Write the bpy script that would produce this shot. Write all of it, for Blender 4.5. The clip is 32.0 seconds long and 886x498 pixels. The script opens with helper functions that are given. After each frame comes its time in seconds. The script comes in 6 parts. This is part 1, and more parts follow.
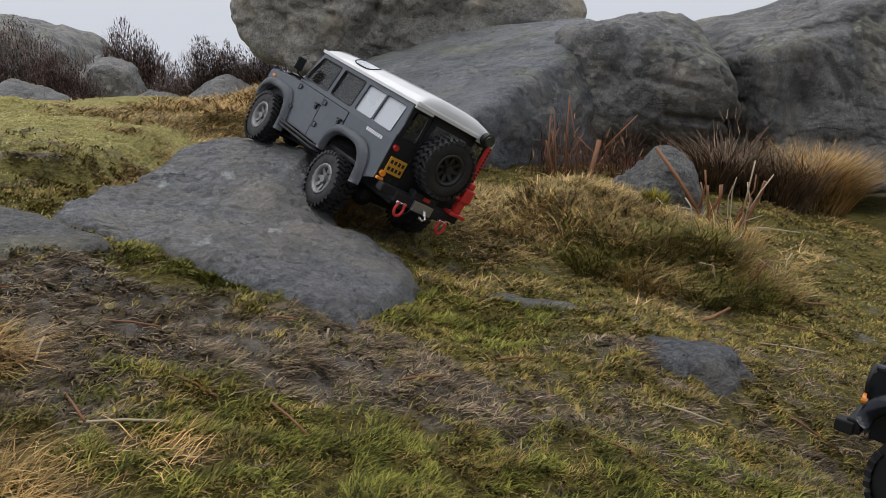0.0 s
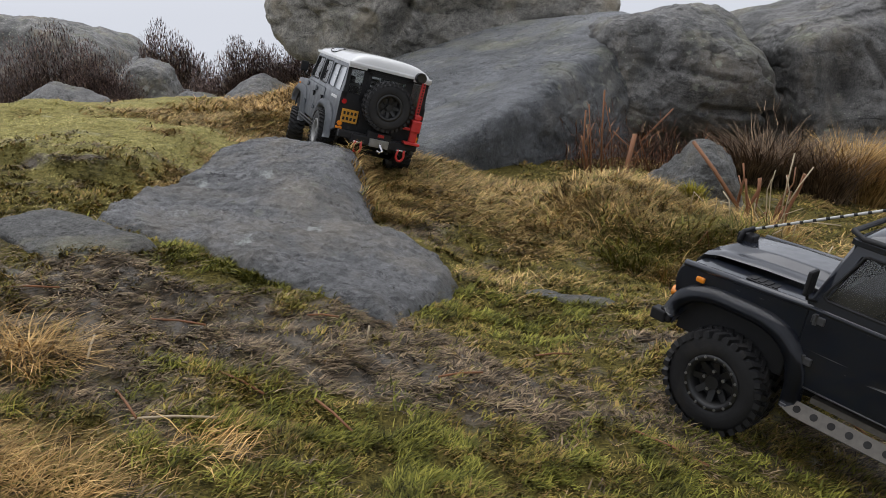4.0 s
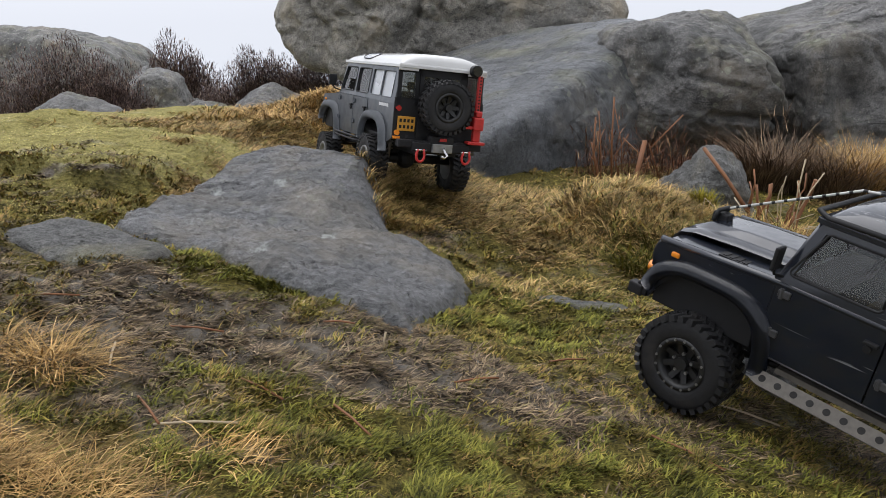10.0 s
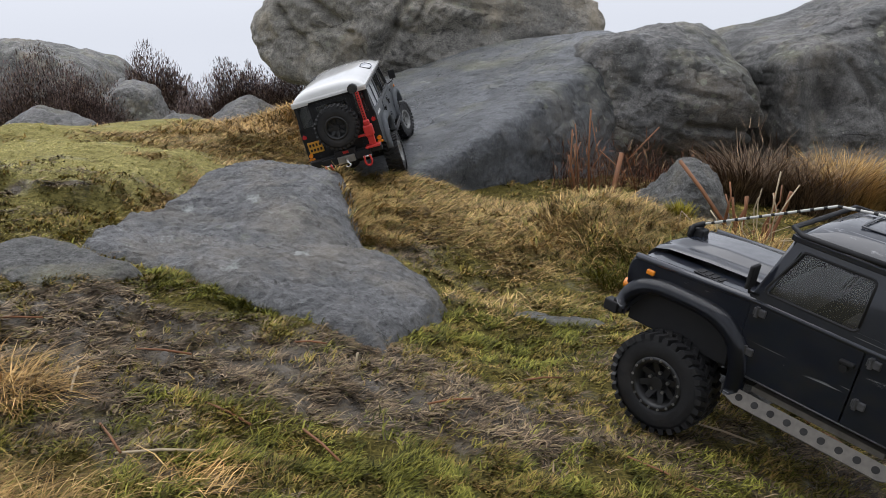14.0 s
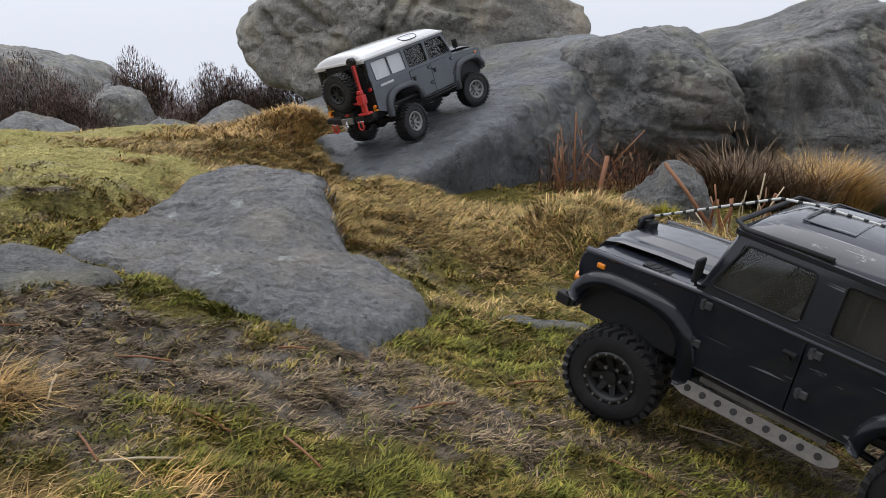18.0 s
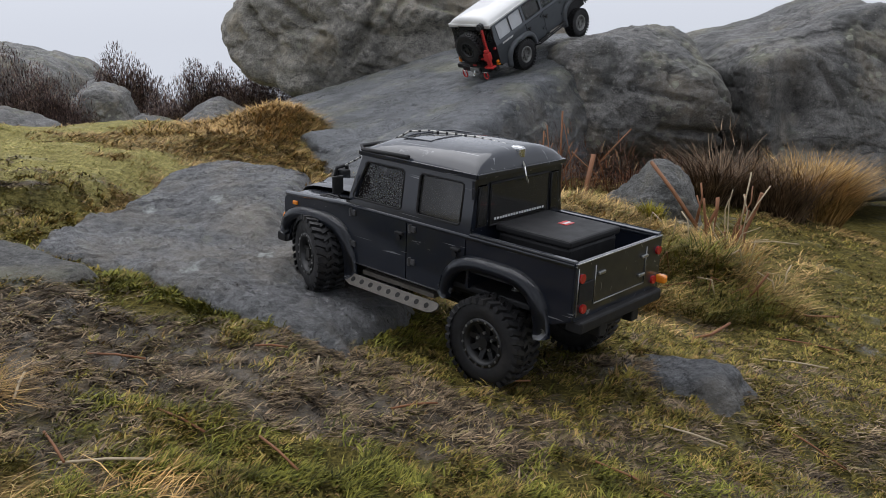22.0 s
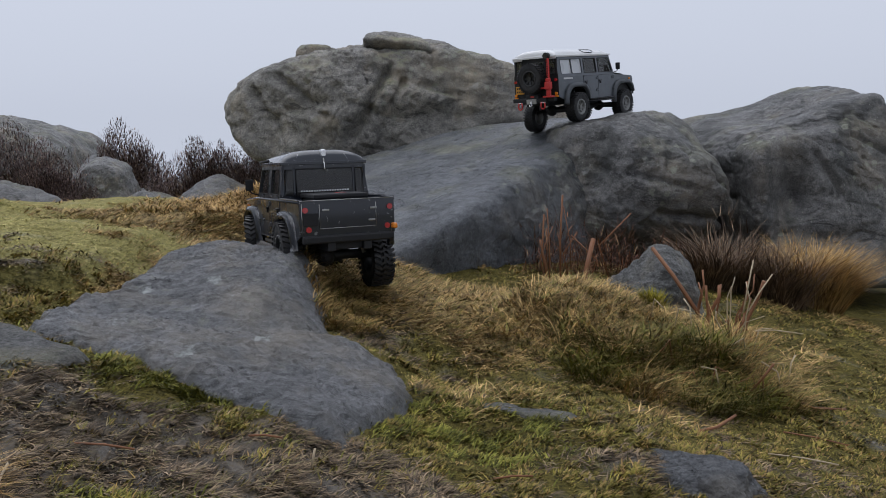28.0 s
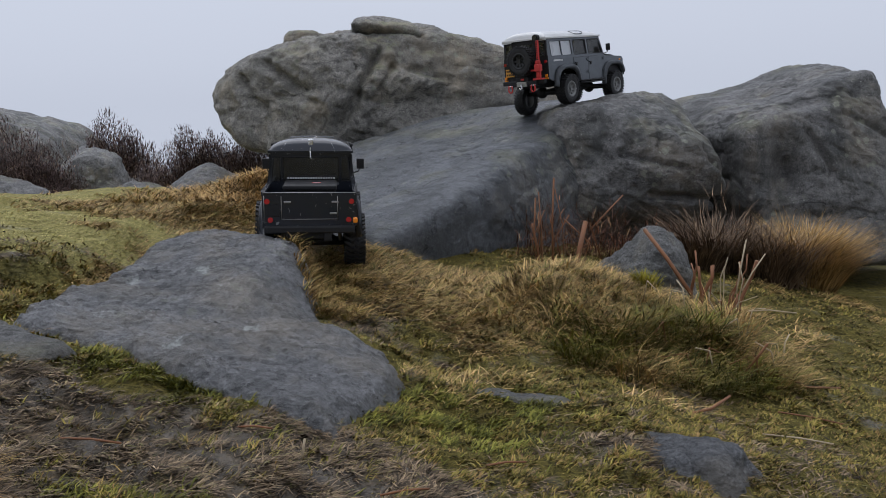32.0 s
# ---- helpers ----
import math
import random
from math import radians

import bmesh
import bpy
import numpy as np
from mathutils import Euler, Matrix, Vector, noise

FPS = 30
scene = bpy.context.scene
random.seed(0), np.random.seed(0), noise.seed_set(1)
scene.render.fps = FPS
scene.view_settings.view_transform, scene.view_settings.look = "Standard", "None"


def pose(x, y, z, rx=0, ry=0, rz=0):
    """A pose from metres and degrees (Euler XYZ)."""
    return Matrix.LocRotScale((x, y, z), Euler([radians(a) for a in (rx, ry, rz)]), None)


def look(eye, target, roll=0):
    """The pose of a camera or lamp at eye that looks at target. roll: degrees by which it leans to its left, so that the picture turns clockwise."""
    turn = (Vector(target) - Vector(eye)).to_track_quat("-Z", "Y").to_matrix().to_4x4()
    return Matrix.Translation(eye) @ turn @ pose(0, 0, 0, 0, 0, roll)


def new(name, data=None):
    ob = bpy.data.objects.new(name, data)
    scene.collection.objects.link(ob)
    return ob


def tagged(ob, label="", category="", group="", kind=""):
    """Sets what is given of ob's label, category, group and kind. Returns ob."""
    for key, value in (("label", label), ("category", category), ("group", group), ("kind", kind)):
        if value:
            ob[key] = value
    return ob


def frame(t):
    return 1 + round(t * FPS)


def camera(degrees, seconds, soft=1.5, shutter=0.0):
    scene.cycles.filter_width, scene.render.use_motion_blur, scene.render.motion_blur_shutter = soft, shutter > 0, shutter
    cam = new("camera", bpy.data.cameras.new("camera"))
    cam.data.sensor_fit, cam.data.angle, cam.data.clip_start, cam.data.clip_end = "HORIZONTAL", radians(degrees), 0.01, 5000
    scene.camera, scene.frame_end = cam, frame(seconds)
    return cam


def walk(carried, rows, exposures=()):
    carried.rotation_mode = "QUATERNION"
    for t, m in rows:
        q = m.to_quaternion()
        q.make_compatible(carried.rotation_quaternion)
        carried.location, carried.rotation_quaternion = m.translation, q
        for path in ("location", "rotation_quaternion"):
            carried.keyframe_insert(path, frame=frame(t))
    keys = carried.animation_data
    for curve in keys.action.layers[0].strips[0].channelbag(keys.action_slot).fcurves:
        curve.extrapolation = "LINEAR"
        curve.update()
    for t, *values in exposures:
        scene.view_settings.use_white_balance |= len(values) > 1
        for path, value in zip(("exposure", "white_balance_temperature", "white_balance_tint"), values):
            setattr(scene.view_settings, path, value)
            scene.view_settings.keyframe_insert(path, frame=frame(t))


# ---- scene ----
import itertools

cam = camera(55.2, 32.0, 0.7)
PATH = [
    (0, pose(0.0115, 0.0085, 0.3967, 74.49, 0.57, -2.81)),
    (0.5, pose(0.0207, 0.0128, 0.3970, 74.32, 0.70, -2.64)),
    (1, pose(0.0124, 0.0035, 0.3959, 74.35, 0.68, -2.47)),
    (1.5, pose(0.0103, 0.0028, 0.3967, 74.43, 0.84, -2.30)),
    (2, pose(0.0103, 0.0038, 0.4028, 74.44, 1.14, -1.94)),
    (2.5, pose(0.0133, 0.0032, 0.3997, 74.47, 1.27, -1.54)),
    (3, pose(0.0087, 0.0011, 0.3984, 74.47, 1.30, -1.39)),
    (3.5, pose(0.0058, 0.0011, 0.4019, 74.31, 1.59, -0.99)),
    (5.5, pose(0.0038, 0.0011, 0.4021, 74.11, 1.67, -0.57)),
    (6, pose(-0.0001, 0.0004, 0.3996, 74.33, 1.55, -0.68)),
    (6.5, pose(-0.0075, -0.0061, 0.3992, 74.39, 1.56, -0.41)),
    (7, pose(-0.0097, -0.0023, 0.4060, 74.91, 1.73, -0.52)),
    (7.5, pose(-0.0005, -0.0008, 0.4037, 75.01, 1.47, -0.69)),
    (8, pose(0.0016, -0.0027, 0.4025, 74.89, 1.72, -0.76)),
    (8.5, pose(0.0040, 0.0003, 0.4018, 74.74, 1.77, -0.75)),
    (9, pose(-0.0002, -0.0003, 0.3999, 74.56, 1.72, -0.48)),
    (9.5, pose(-0.0019, -0.0040, 0.3993, 74.54, 1.75, -0.33)),
    (10, pose(-0.0040, -0.0079, 0.4042, 74.70, 2.02, -0.34)),
    (10.5, pose(0.0032, -0.0012, 0.4082, 75.10, 2.30, -0.66)),
    (11, pose(0.0003, 0.0001, 0.4102, 75.43, 2.27, -0.99)),
    (11.5, pose(-0.0011, 0.0016, 0.4072, 75.47, 2.09, -1.15)),
    (12, pose(-0.0017, 0.0002, 0.4095, 75.37, 2.18, -1.16)),
    (12.5, pose(-0.0007, 0.0009, 0.4088, 75.34, 2.17, -1.09)),
    (13, pose(-0.0004, 0.0008, 0.4121, 75.51, 2.23, -1.09)),
    (13.5, pose(0.0002, 0.0030, 0.4107, 75.47, 2.22, -1.37)),
    (14, pose(0.0062, 0.0094, 0.4089, 75.34, 2.08, -1.68)),
    (14.5, pose(0.0079, 0.0076, 0.4069, 75.39, 1.87, -1.77)),
    (16.5, pose(0.0098, 0.0125, 0.4085, 75.80, 2.26, -2.36)),
    (17, pose(0.0104, 0.0111, 0.4055, 75.64, 2.30, -2.46)),
    (17.5, pose(0.0131, 0.0130, 0.4086, 75.59, 2.31, -2.48)),
    (18, pose(0.0138, 0.0145, 0.4062, 75.62, 2.27, -2.48)),
    (18.5, pose(0.0115, 0.0129, 0.4049, 75.64, 2.29, -2.45)),
    (19, pose(0.0182, 0.0208, 0.4070, 75.88, 2.16, -3.11)),
    (19.5, pose(0.0172, 0.0219, 0.4083, 76.37, 1.85, -3.41)),
    (20, pose(0.0167, 0.0220, 0.4068, 76.42, 1.91, -3.45)),
    (20.5, pose(0.0187, 0.0241, 0.4059, 76.32, 1.98, -3.59)),
    (21, pose(0.0209, 0.0255, 0.4047, 76.07, 2.14, -3.54)),
    (21.5, pose(0.0182, 0.0312, 0.4026, 75.73, 2.03, -3.43)),
    (22, pose(0.0198, 0.0331, 0.3971, 75.58, 1.78, -3.28)),
    (22.5, pose(0.0249, 0.0365, 0.4006, 75.43, 1.62, -3.31)),
    (23, pose(0.0208, 0.0293, 0.3984, 75.27, 1.73, -3.16)),
    (23.5, pose(0.0207, 0.0301, 0.3991, 75.33, 1.75, -3.12)),
    (24, pose(0.0192, 0.0301, 0.3987, 75.24, 1.89, -2.94)),
    (24.5, pose(0.0143, 0.0244, 0.3970, 75.13, 1.89, -2.80)),
    (25, pose(0.0191, 0.0250, 0.3995, 75.26, 2.08, -2.71)),
    (25.5, pose(0.0199, 0.0300, 0.4044, 75.57, 2.09, -3.21)),
    (26, pose(0.0280, 0.0352, 0.4033, 77.36, 1.17, -3.80)),
    (26.5, pose(0.0289, 0.0371, 0.4090, 80.55, 0.40, -3.99)),
    (28.5, pose(0.0115, 0.0589, 0.4056, 80.79, 1.06, -3.23)),
    (29, pose(0.0149, 0.0619, 0.4102, 80.12, 1.19, -3.26)),
    (29.5, pose(0.0141, 0.0629, 0.4123, 79.95, 1.90, -3.26)),
    (30, pose(0.0201, 0.0678, 0.4033, 79.82, 1.62, -3.46)),
    (30.5, pose(0.0217, 0.0669, 0.4050, 79.78, 1.71, -3.56)),
    (31, pose(0.0237, 0.0695, 0.4060, 79.75, 1.79, -3.68)),
    (31.5, pose(0.0221, 0.0663, 0.4050, 79.75, 1.87, -3.73)),
    (32, pose(0.0216, 0.0666, 0.4038, 79.78, 1.86, -3.92)),
]

walk(cam, PATH, [(0, 0.42, 6350, 12), (3.5, 0.47, 6350, 12), (5.5, 0.78, 6350, 12), (10, 0.78, 6350, 12), (13, 0.66, 6300, 12), (20, 0.72, 6250, 12), (22, 0.5, 6250, 12), (26, 0.3, 6150, 13), (28.5, 0.25, 5950, 13), (32, 0.25, 5950, 13)])

# overcast daylight: a soft sky and one wide, weak sun
world = bpy.data.worlds.new("overcast_sky")
scene.world = world
world.use_nodes = True
wn, wl = world.node_tree.nodes, world.node_tree.links
sky = wn.new("ShaderNodeTexSky")
sky.sky_type, sky.sun_disc = "NISHITA", False
sky.sun_elevation, sky.sun_rotation = radians(72), radians(-35)
sky.air_density, sky.dust_density, sky.ozone_density = 1.0, 4.0, 1.0
grey = wn.new("ShaderNodeHueSaturation")
grey.inputs["Saturation"].default_value = 0.1
cloud = wn.new("ShaderNodeMix")
cloud.data_type = "RGBA"
cloud.inputs["Factor"].default_value = 0.8
cloud.inputs[7].default_value = (7.55, 7.85, 8.4, 1)
wl.new(sky.outputs[0], grey.inputs["Color"])
wl.new(grey.outputs[0], cloud.inputs[6])
bg = wn["Background"]
bg.inputs["Strength"].default_value = 0.077
wl.new(cloud.outputs[2], bg.inputs["Color"])
sun = new("sun", bpy.data.lights.new("sun", "SUN"))
sun.data.energy, sun.data.angle, sun.data.color = 1.3, radians(75), (1.0, 0.98, 0.95)
sun.matrix_world = look((-1.2, 3.2, 7), (0, 1.5, 0))


# ---- materials ----
class Mat:
    """A small builder for node materials."""

    def __init__(self, name):
        self.m = bpy.data.materials.new(name)
        self.m.use_nodes = True
        self.n, self.l = self.m.node_tree.nodes, self.m.node_tree.links
        self.p = self.n["Principled BSDF"]
        self.co = self.n.new("ShaderNodeTexCoord").outputs["Object"]

    def put(self, slot, value):
        socket = self.p.inputs[slot]
        if hasattr(value, "links"):
            self.l.new(value, socket)
        else:
            socket.default_value = value
        return self

    def noise(self, scale, detail=4, rough=0.55, stretch=None, distort=0.0):
        node = self.n.new("ShaderNodeTexNoise")
        node.inputs["Scale"].default_value, node.inputs["Detail"].default_value = scale, detail
        node.inputs["Roughness"].default_value, node.inputs["Distortion"].default_value = rough, distort
        co = self.co
        if stretch:
            mp = self.n.new("ShaderNodeMapping")
            mp.inputs["Scale"].default_value = stretch
            self.l.new(co, mp.inputs[0])
            co = mp.outputs[0]
        self.l.new(co, node.inputs["Vector"])
        return node.outputs[0]

    def cells(self, scale, feature="F1", out=0):
        node = self.n.new("ShaderNodeTexVoronoi")
        node.feature = feature
        node.inputs["Scale"].default_value = scale
        self.l.new(self.co, node.inputs["Vector"])
        return node.outputs[out]

    def ramp(self, fac, *stops):
        node = self.n.new("ShaderNodeValToRGB")
        el = node.color_ramp.elements
        while len(el) < len(stops):
            el.new(0.5)
        for e, (pos, col) in zip(el, stops):
            e.position = pos
            e.color = (*col, 1) if hasattr(col, "__len__") else (col, col, col, 1)
        self.l.new(fac, node.inputs[0])
        return node.outputs[0]

    def mix(self, fac, a, b, mode="MIX"):
        node = self.n.new("ShaderNodeMix")
        node.data_type, node.blend_type = "RGBA", mode
        for slot, v in ((0, fac), (6, a), (7, b)):
            if hasattr(v, "links"):
                self.l.new(v, node.inputs[slot])
            elif slot == 0:
                node.inputs[0].default_value = v
            else:
                node.inputs[slot].default_value = (*v, 1)
        return node.outputs[2]

    def math(self, op, a, b=0.0):
        node = self.n.new("ShaderNodeMath")
        node.operation = op
        for i, v in enumerate((a, b)):
            if hasattr(v, "links"):
                self.l.new(v, node.inputs[i])
            else:
                node.inputs[i].default_value = v
        return node.outputs[0]

    def bump(self, height, strength=0.5, dist=0.01, under=None):
        node = self.n.new("ShaderNodeBump")
        node.inputs["Strength"].default_value, node.inputs["Distance"].default_value = strength, dist
        self.l.new(height, node.inputs["Height"])
        if under is not None:
            self.l.new(under, node.inputs["Normal"])
        self.l.new(node.outputs[0], self.p.inputs["Normal"])
        return node.outputs[0]

    def vcol(self, name):
        node = self.n.new("ShaderNodeAttribute")
        node.attribute_name = name
        return node.outputs

    def island(self):
        return self.n.new("ShaderNodeNewGeometry").outputs["Random Per Island"]

    def normal_z(self):
        node = self.n.new("ShaderNodeSeparateXYZ")
        self.l.new(self.n.new("ShaderNodeNewGeometry").outputs["Normal"], node.inputs[0])
        return node.outputs[2]


def plain(name, color, rough=0.5, metal=0.0, grain=0.0, scale=60, coat=0.0):
    """A simple surface with slight variation of tone and gloss."""
    m = Mat(name)
    fac = m.noise(scale, 5)
    dark = tuple(c * (1 - grain) for c in color)
    m.put("Base Color", m.mix(fac, dark, color))
    m.put("Roughness", m.ramp(fac, (0.3, max(rough - 0.1, 0.03)), (0.7, min(rough + 0.1, 1))))
    m.put("Metallic", metal).put("Coat Weight", coat)
    return m.m


def stone_mat(name, base, light, wet, lichen=0.0, scale=1.0, moss=0.0, crust=0.0, algae=0.0):
    """Wet gritstone: coarse grain, pitted skin, pale specks, lichen discs, algae in patches and moss on the upper faces."""
    m = Mat(name)
    big, mid = m.noise(1.6 * scale, 9, 0.68, None, 0.6), m.noise(11 * scale, 10, 0.72, (1, 1, 1.5), 0.8)
    fine, grit = m.noise(48 * scale, 8, 0.75), m.noise(170 * min(scale, 1.6), 4, 0.7)
    col = m.mix(m.ramp(big, (0.36, 0.0), (0.64, 1.0)), base, light)
    col = m.mix(m.ramp(mid, (0.36, 0.5), (0.5, 0.0)), col, tuple(c * 0.5 for c in base))
    flake = m.noise(21 * scale, 7, 0.7, (0.4, 1.1, 1.3), 1.4)
    col = m.mix(m.ramp(flake, (0.37, 0.85), (0.43, 0.0)), col, tuple(c * 0.32 for c in base))
    col = m.mix(m.ramp(fine, (0.36, 0.7), (0.5, 0.0)), col, tuple(c * 0.4 for c in base))
    col = m.mix(m.ramp(fine, (0.54, 0.0), (0.7, 0.6)), col, tuple(min(c * 1.6, 0.6) for c in light))
    col = m.mix(m.ramp(grit, (0.38, 0.8), (0.5, 0.0)), col, tuple(c * 0.5 for c in base))
    col = m.mix(m.ramp(grit, (0.6, 0.0), (0.72, 0.5)), col, tuple(min(c * 1.8, 0.6) for c in light))
    warm = m.ramp(m.noise(3.1 * scale, 7, 0.65), (0.5, 0.0), (0.66, 0.6))
    col = m.mix(warm, col, (light[0] * 1.08, light[1] * 0.93, light[2] * 0.7))
    if algae:
        # blackish film in blotches, as it grows on wet gritstone
        film = m.ramp(m.noise(4.2 * scale, 9, 0.7, (1, 1, 0.5), 0.8), (0.47, 0.0), (0.58, algae))
        col = m.mix(film, col, (base[0] * 0.3, base[1] * 0.33, base[2] * 0.32))
    keep = m.ramp(m.noise(2.6 * scale, 5, 0.6), (0.47, 0.0), (0.56, 1.0))
    edge = m.math("ADD", m.cells(17 * scale), m.math("MULTIPLY", m.math("SUBTRACT", fine, 0.5), 0.7))
    spots = m.ramp(edge, (0.06, 0.8), (0.14, 0.35), (0.19, 0.8), (0.24, 0.0))
    col = m.mix(m.math("MULTIPLY", m.math("MULTIPLY", spots, keep), lichen), col, (0.3, 0.31, 0.24))
    specks = m.ramp(m.cells(46 * scale), (0.1, 0.8), (0.17, 0.0))
    col = m.mix(m.math("MULTIPLY", m.math("MULTIPLY", specks, m.ramp(m.noise(7 * scale, 5, 0.6), (0.5, 0.0), (0.6, 1.0))), lichen), col, (0.34, 0.35, 0.3))
    if crust:
        blot = m.math("ADD", m.cells(6.5 * scale), m.math("MULTIPLY", m.math("SUBTRACT", m.noise(42 * scale, 6, 0.75), 0.5), 0.75))
        few = m.ramp(m.noise(3.4 * scale, 2), (0.52, 0.0), (0.58, 1.0))
        col = m.mix(m.math("MULTIPLY", m.ramp(blot, (0.07, crust), (0.16, 0.0)), few), col, (0.46, 0.48, 0.46))
    if moss:
        on_top = m.math("MULTIPLY", m.ramp(m.normal_z(), (0.45, 0.0), (0.85, 1.0)), m.ramp(m.noise(4, 9, 0.72), (0.5, 0.0), (0.62, moss)))
        col = m.mix(on_top, col, (0.17, 0.19, 0.06))
    m.put("Base Color", col)
    m.put("Roughness", m.ramp(m.noise(9 * scale, 8, 0.7), (0.34, wet), (0.66, min(wet + 0.35, 0.95))))
    m.put("Specular IOR Level", 0.5)
    first = m.bump(m.ramp(flake, (0.34, 0.0), (0.46, 1.0)), 0.6, 0.006, m.bump(mid, 0.6, 0.03 / scale ** 1.5))
    second = m.bump(fine, 0.8, 0.011, first)
    m.bump(grit, 0.6, 0.003, second)
    return m.m


ROCK_NEAR = stone_mat("wet_gritstone_slab", (0.15, 0.151, 0.155), (0.225, 0.226, 0.23), 0.2, 0.5, 1.6, 0.0, 0.7, 0.35)
ROCK_SLAB = stone_mat("wet_dark_gritstone", (0.088, 0.095, 0.104), (0.168, 0.177, 0.19), 0.22, 0.8, 1.2, 0.2, 0.3, 0.6)
ROCK_TOP = stone_mat("weathered_gritstone", (0.19, 0.18, 0.163), (0.36, 0.338, 0.295), 0.5, 1.0, 1.0, 0.45, 0.3, 0.35)
ROCK_DRY = stone_mat("lichened_gritstone", (0.1, 0.098, 0.096), (0.225, 0.217, 0.203), 0.32, 1.0, 1.2, 0.25, 0.3, 0.65)
STONE_DARK = stone_mat("wet_dark_small_stone", (0.06, 0.063, 0.067), (0.16, 0.164, 0.17), 0.22, 0.0, 2.0)
ROCK_SMALL = stone_mat("small_gritstone", (0.085, 0.086, 0.082), (0.175, 0.172, 0.162), 0.45, 0.6, 3.0, 0.2, 0.3)


def ground_mat():
    m = Mat("wet_turf_and_mud")
    at = m.vcol("cover")
    sep = m.n.new("ShaderNodeSeparateColor")
    m.l.new(at[0], sep.inputs[0])
    big, mid, fine = m.noise(5, 6), m.noise(30, 9, 0.72), m.noise(170, 6, 0.75)
    thread = m.math("MAXIMUM", m.noise(150, 5, 0.7, (1, 0.22, 1), 1.2), m.noise(150, 5, 0.7, (0.25, 1, 1), 1.2))
    soil = m.mix(m.ramp(mid, (0.34, 0.0), (0.66, 1.0)), (0.034, 0.029, 0.022), (0.17, 0.14, 0.103))
    soil = m.mix(m.ramp(thread, (0.52, 0.0), (0.66, 0.55)), soil, (0.17, 0.125, 0.07))
    turf = m.mix(m.ramp(thread, (0.44, 0.0), (0.66, 1.0)), (0.03, 0.027, 0.008), (0.19, 0.155, 0.04))
    lawn = m.mix(m.ramp(thread, (0.42, 0.0), (0.64, 1.0)), (0.13, 0.12, 0.04), (0.42, 0.37, 0.14))
    straw = m.mix(m.ramp(thread, (0.42, 0.0), (0.66, 1.0)), (0.055, 0.036, 0.014), (0.38, 0.25, 0.1))
    col = m.mix(sep.outputs[2], turf, lawn)
    col = m.mix(m.ramp(m.math("ADD", sep.outputs[0], m.math("MULTIPLY", m.math("SUBTRACT", mid, 0.5), 0.9)), (0.4, 0.0), (0.6, 1.0)), col, soil)
    col = m.mix(m.ramp(m.math("ADD", sep.outputs[1], m.math("MULTIPLY", m.math("SUBTRACT", big, 0.5), 0.6)), (0.4, 0.0), (0.6, 1.0)), col, straw)
    m.put("Base Color", col)
    wet = m.math("MULTIPLY", sep.outputs[0], m.ramp(m.noise(17, 5, 0.6), (0.48, 1.0), (0.62, 0.0)))
    m.put("Roughness", m.ramp(wet, (0.1, 0.85), (0.5, 0.1)))
    m.put("Specular IOR Level", m.ramp(wet, (0.1, 0.08), (0.5, 0.5)))
    m.bump(fine, 0.5, 0.006, m.bump(mid, 0.7, 0.025))
    return m.m


GROUND = ground_mat()


def paint(name, color, rough, scuff, scuff_color, coat=1.0, metal=0.0, shine=0.5):
    """Sprayed plastic bodywork with rain spots, fine scratches and scuffs."""
    m = Mat(name)
    dust, fine = m.noise(16, 5, 0.6), m.noise(240, 3, 0.6)
    marks = m.ramp(m.noise(22, 9, 0.8, (0.5, 1, 1.4)), (0.64, 0.0), (0.7, scuff))
    hair = m.ramp(m.noise(70, 2, 0.5, (0.06, 1, 1.0), 1.5), (0.68, 0.0), (0.71, scuff * 0.8))
    col = m.mix(m.ramp(dust, (0.4, 0.0), (0.8, 0.25)), color, tuple(min(c * 1.5 + 0.004, 1) for c in color))
    col = m.mix(marks, col, scuff_color)
    m.put("Base Color", m.mix(hair, col, scuff_color))
    m.put("Roughness", m.ramp(m.noise(45, 5), (0.3, rough), (0.75, min(rough + 0.2, 1))))
    m.put("Metallic", metal).put("Specular IOR Level", shine).put("Coat Weight", coat).put("Coat Roughness", 0.06)
    m.bump(fine, 0.03, 0.001)
    return m.m


def glass(name, tint, ior=1.5, film=0.1):
    """A thin tinted pane: it lets light through, mirrors at a slant, and has a film of dried rain and dust; the film's
    grey also stands for hazy sky reflection.
    """
    m = Mat(name)
    m.n.remove(m.p)
    clear, shine, dust, dust_haze, both, f = (m.n.new("ShaderNode" + k) for k in ("BsdfTransparent", "BsdfGlossy", "BsdfDiffuse", "MixShader", "MixShader", "Fresnel"))
    clear.inputs[0].default_value = (*tint, 1)
    dust.inputs[0].default_value = (0.36, 0.35, 0.33, 1)
    shine.inputs["Roughness"].default_value = 0.05
    f.inputs[0].default_value = ior
    m.l.new(m.ramp(m.noise(12, 3, 0.5), (0.3, film * 0.5), (0.7, film * 1.5)), dust_haze.inputs[0])
    for a, b in ((clear.outputs[0], dust_haze.inputs[1]), (dust.outputs[0], dust_haze.inputs[2]), (f.outputs[0], both.inputs[0]), (dust_haze.outputs[0], both.inputs[1]), (shine.outputs[0], both.inputs[2]), (both.outputs[0], m.n["Material Output"].inputs[0])):
        m.l.new(a, b)
    return m.m


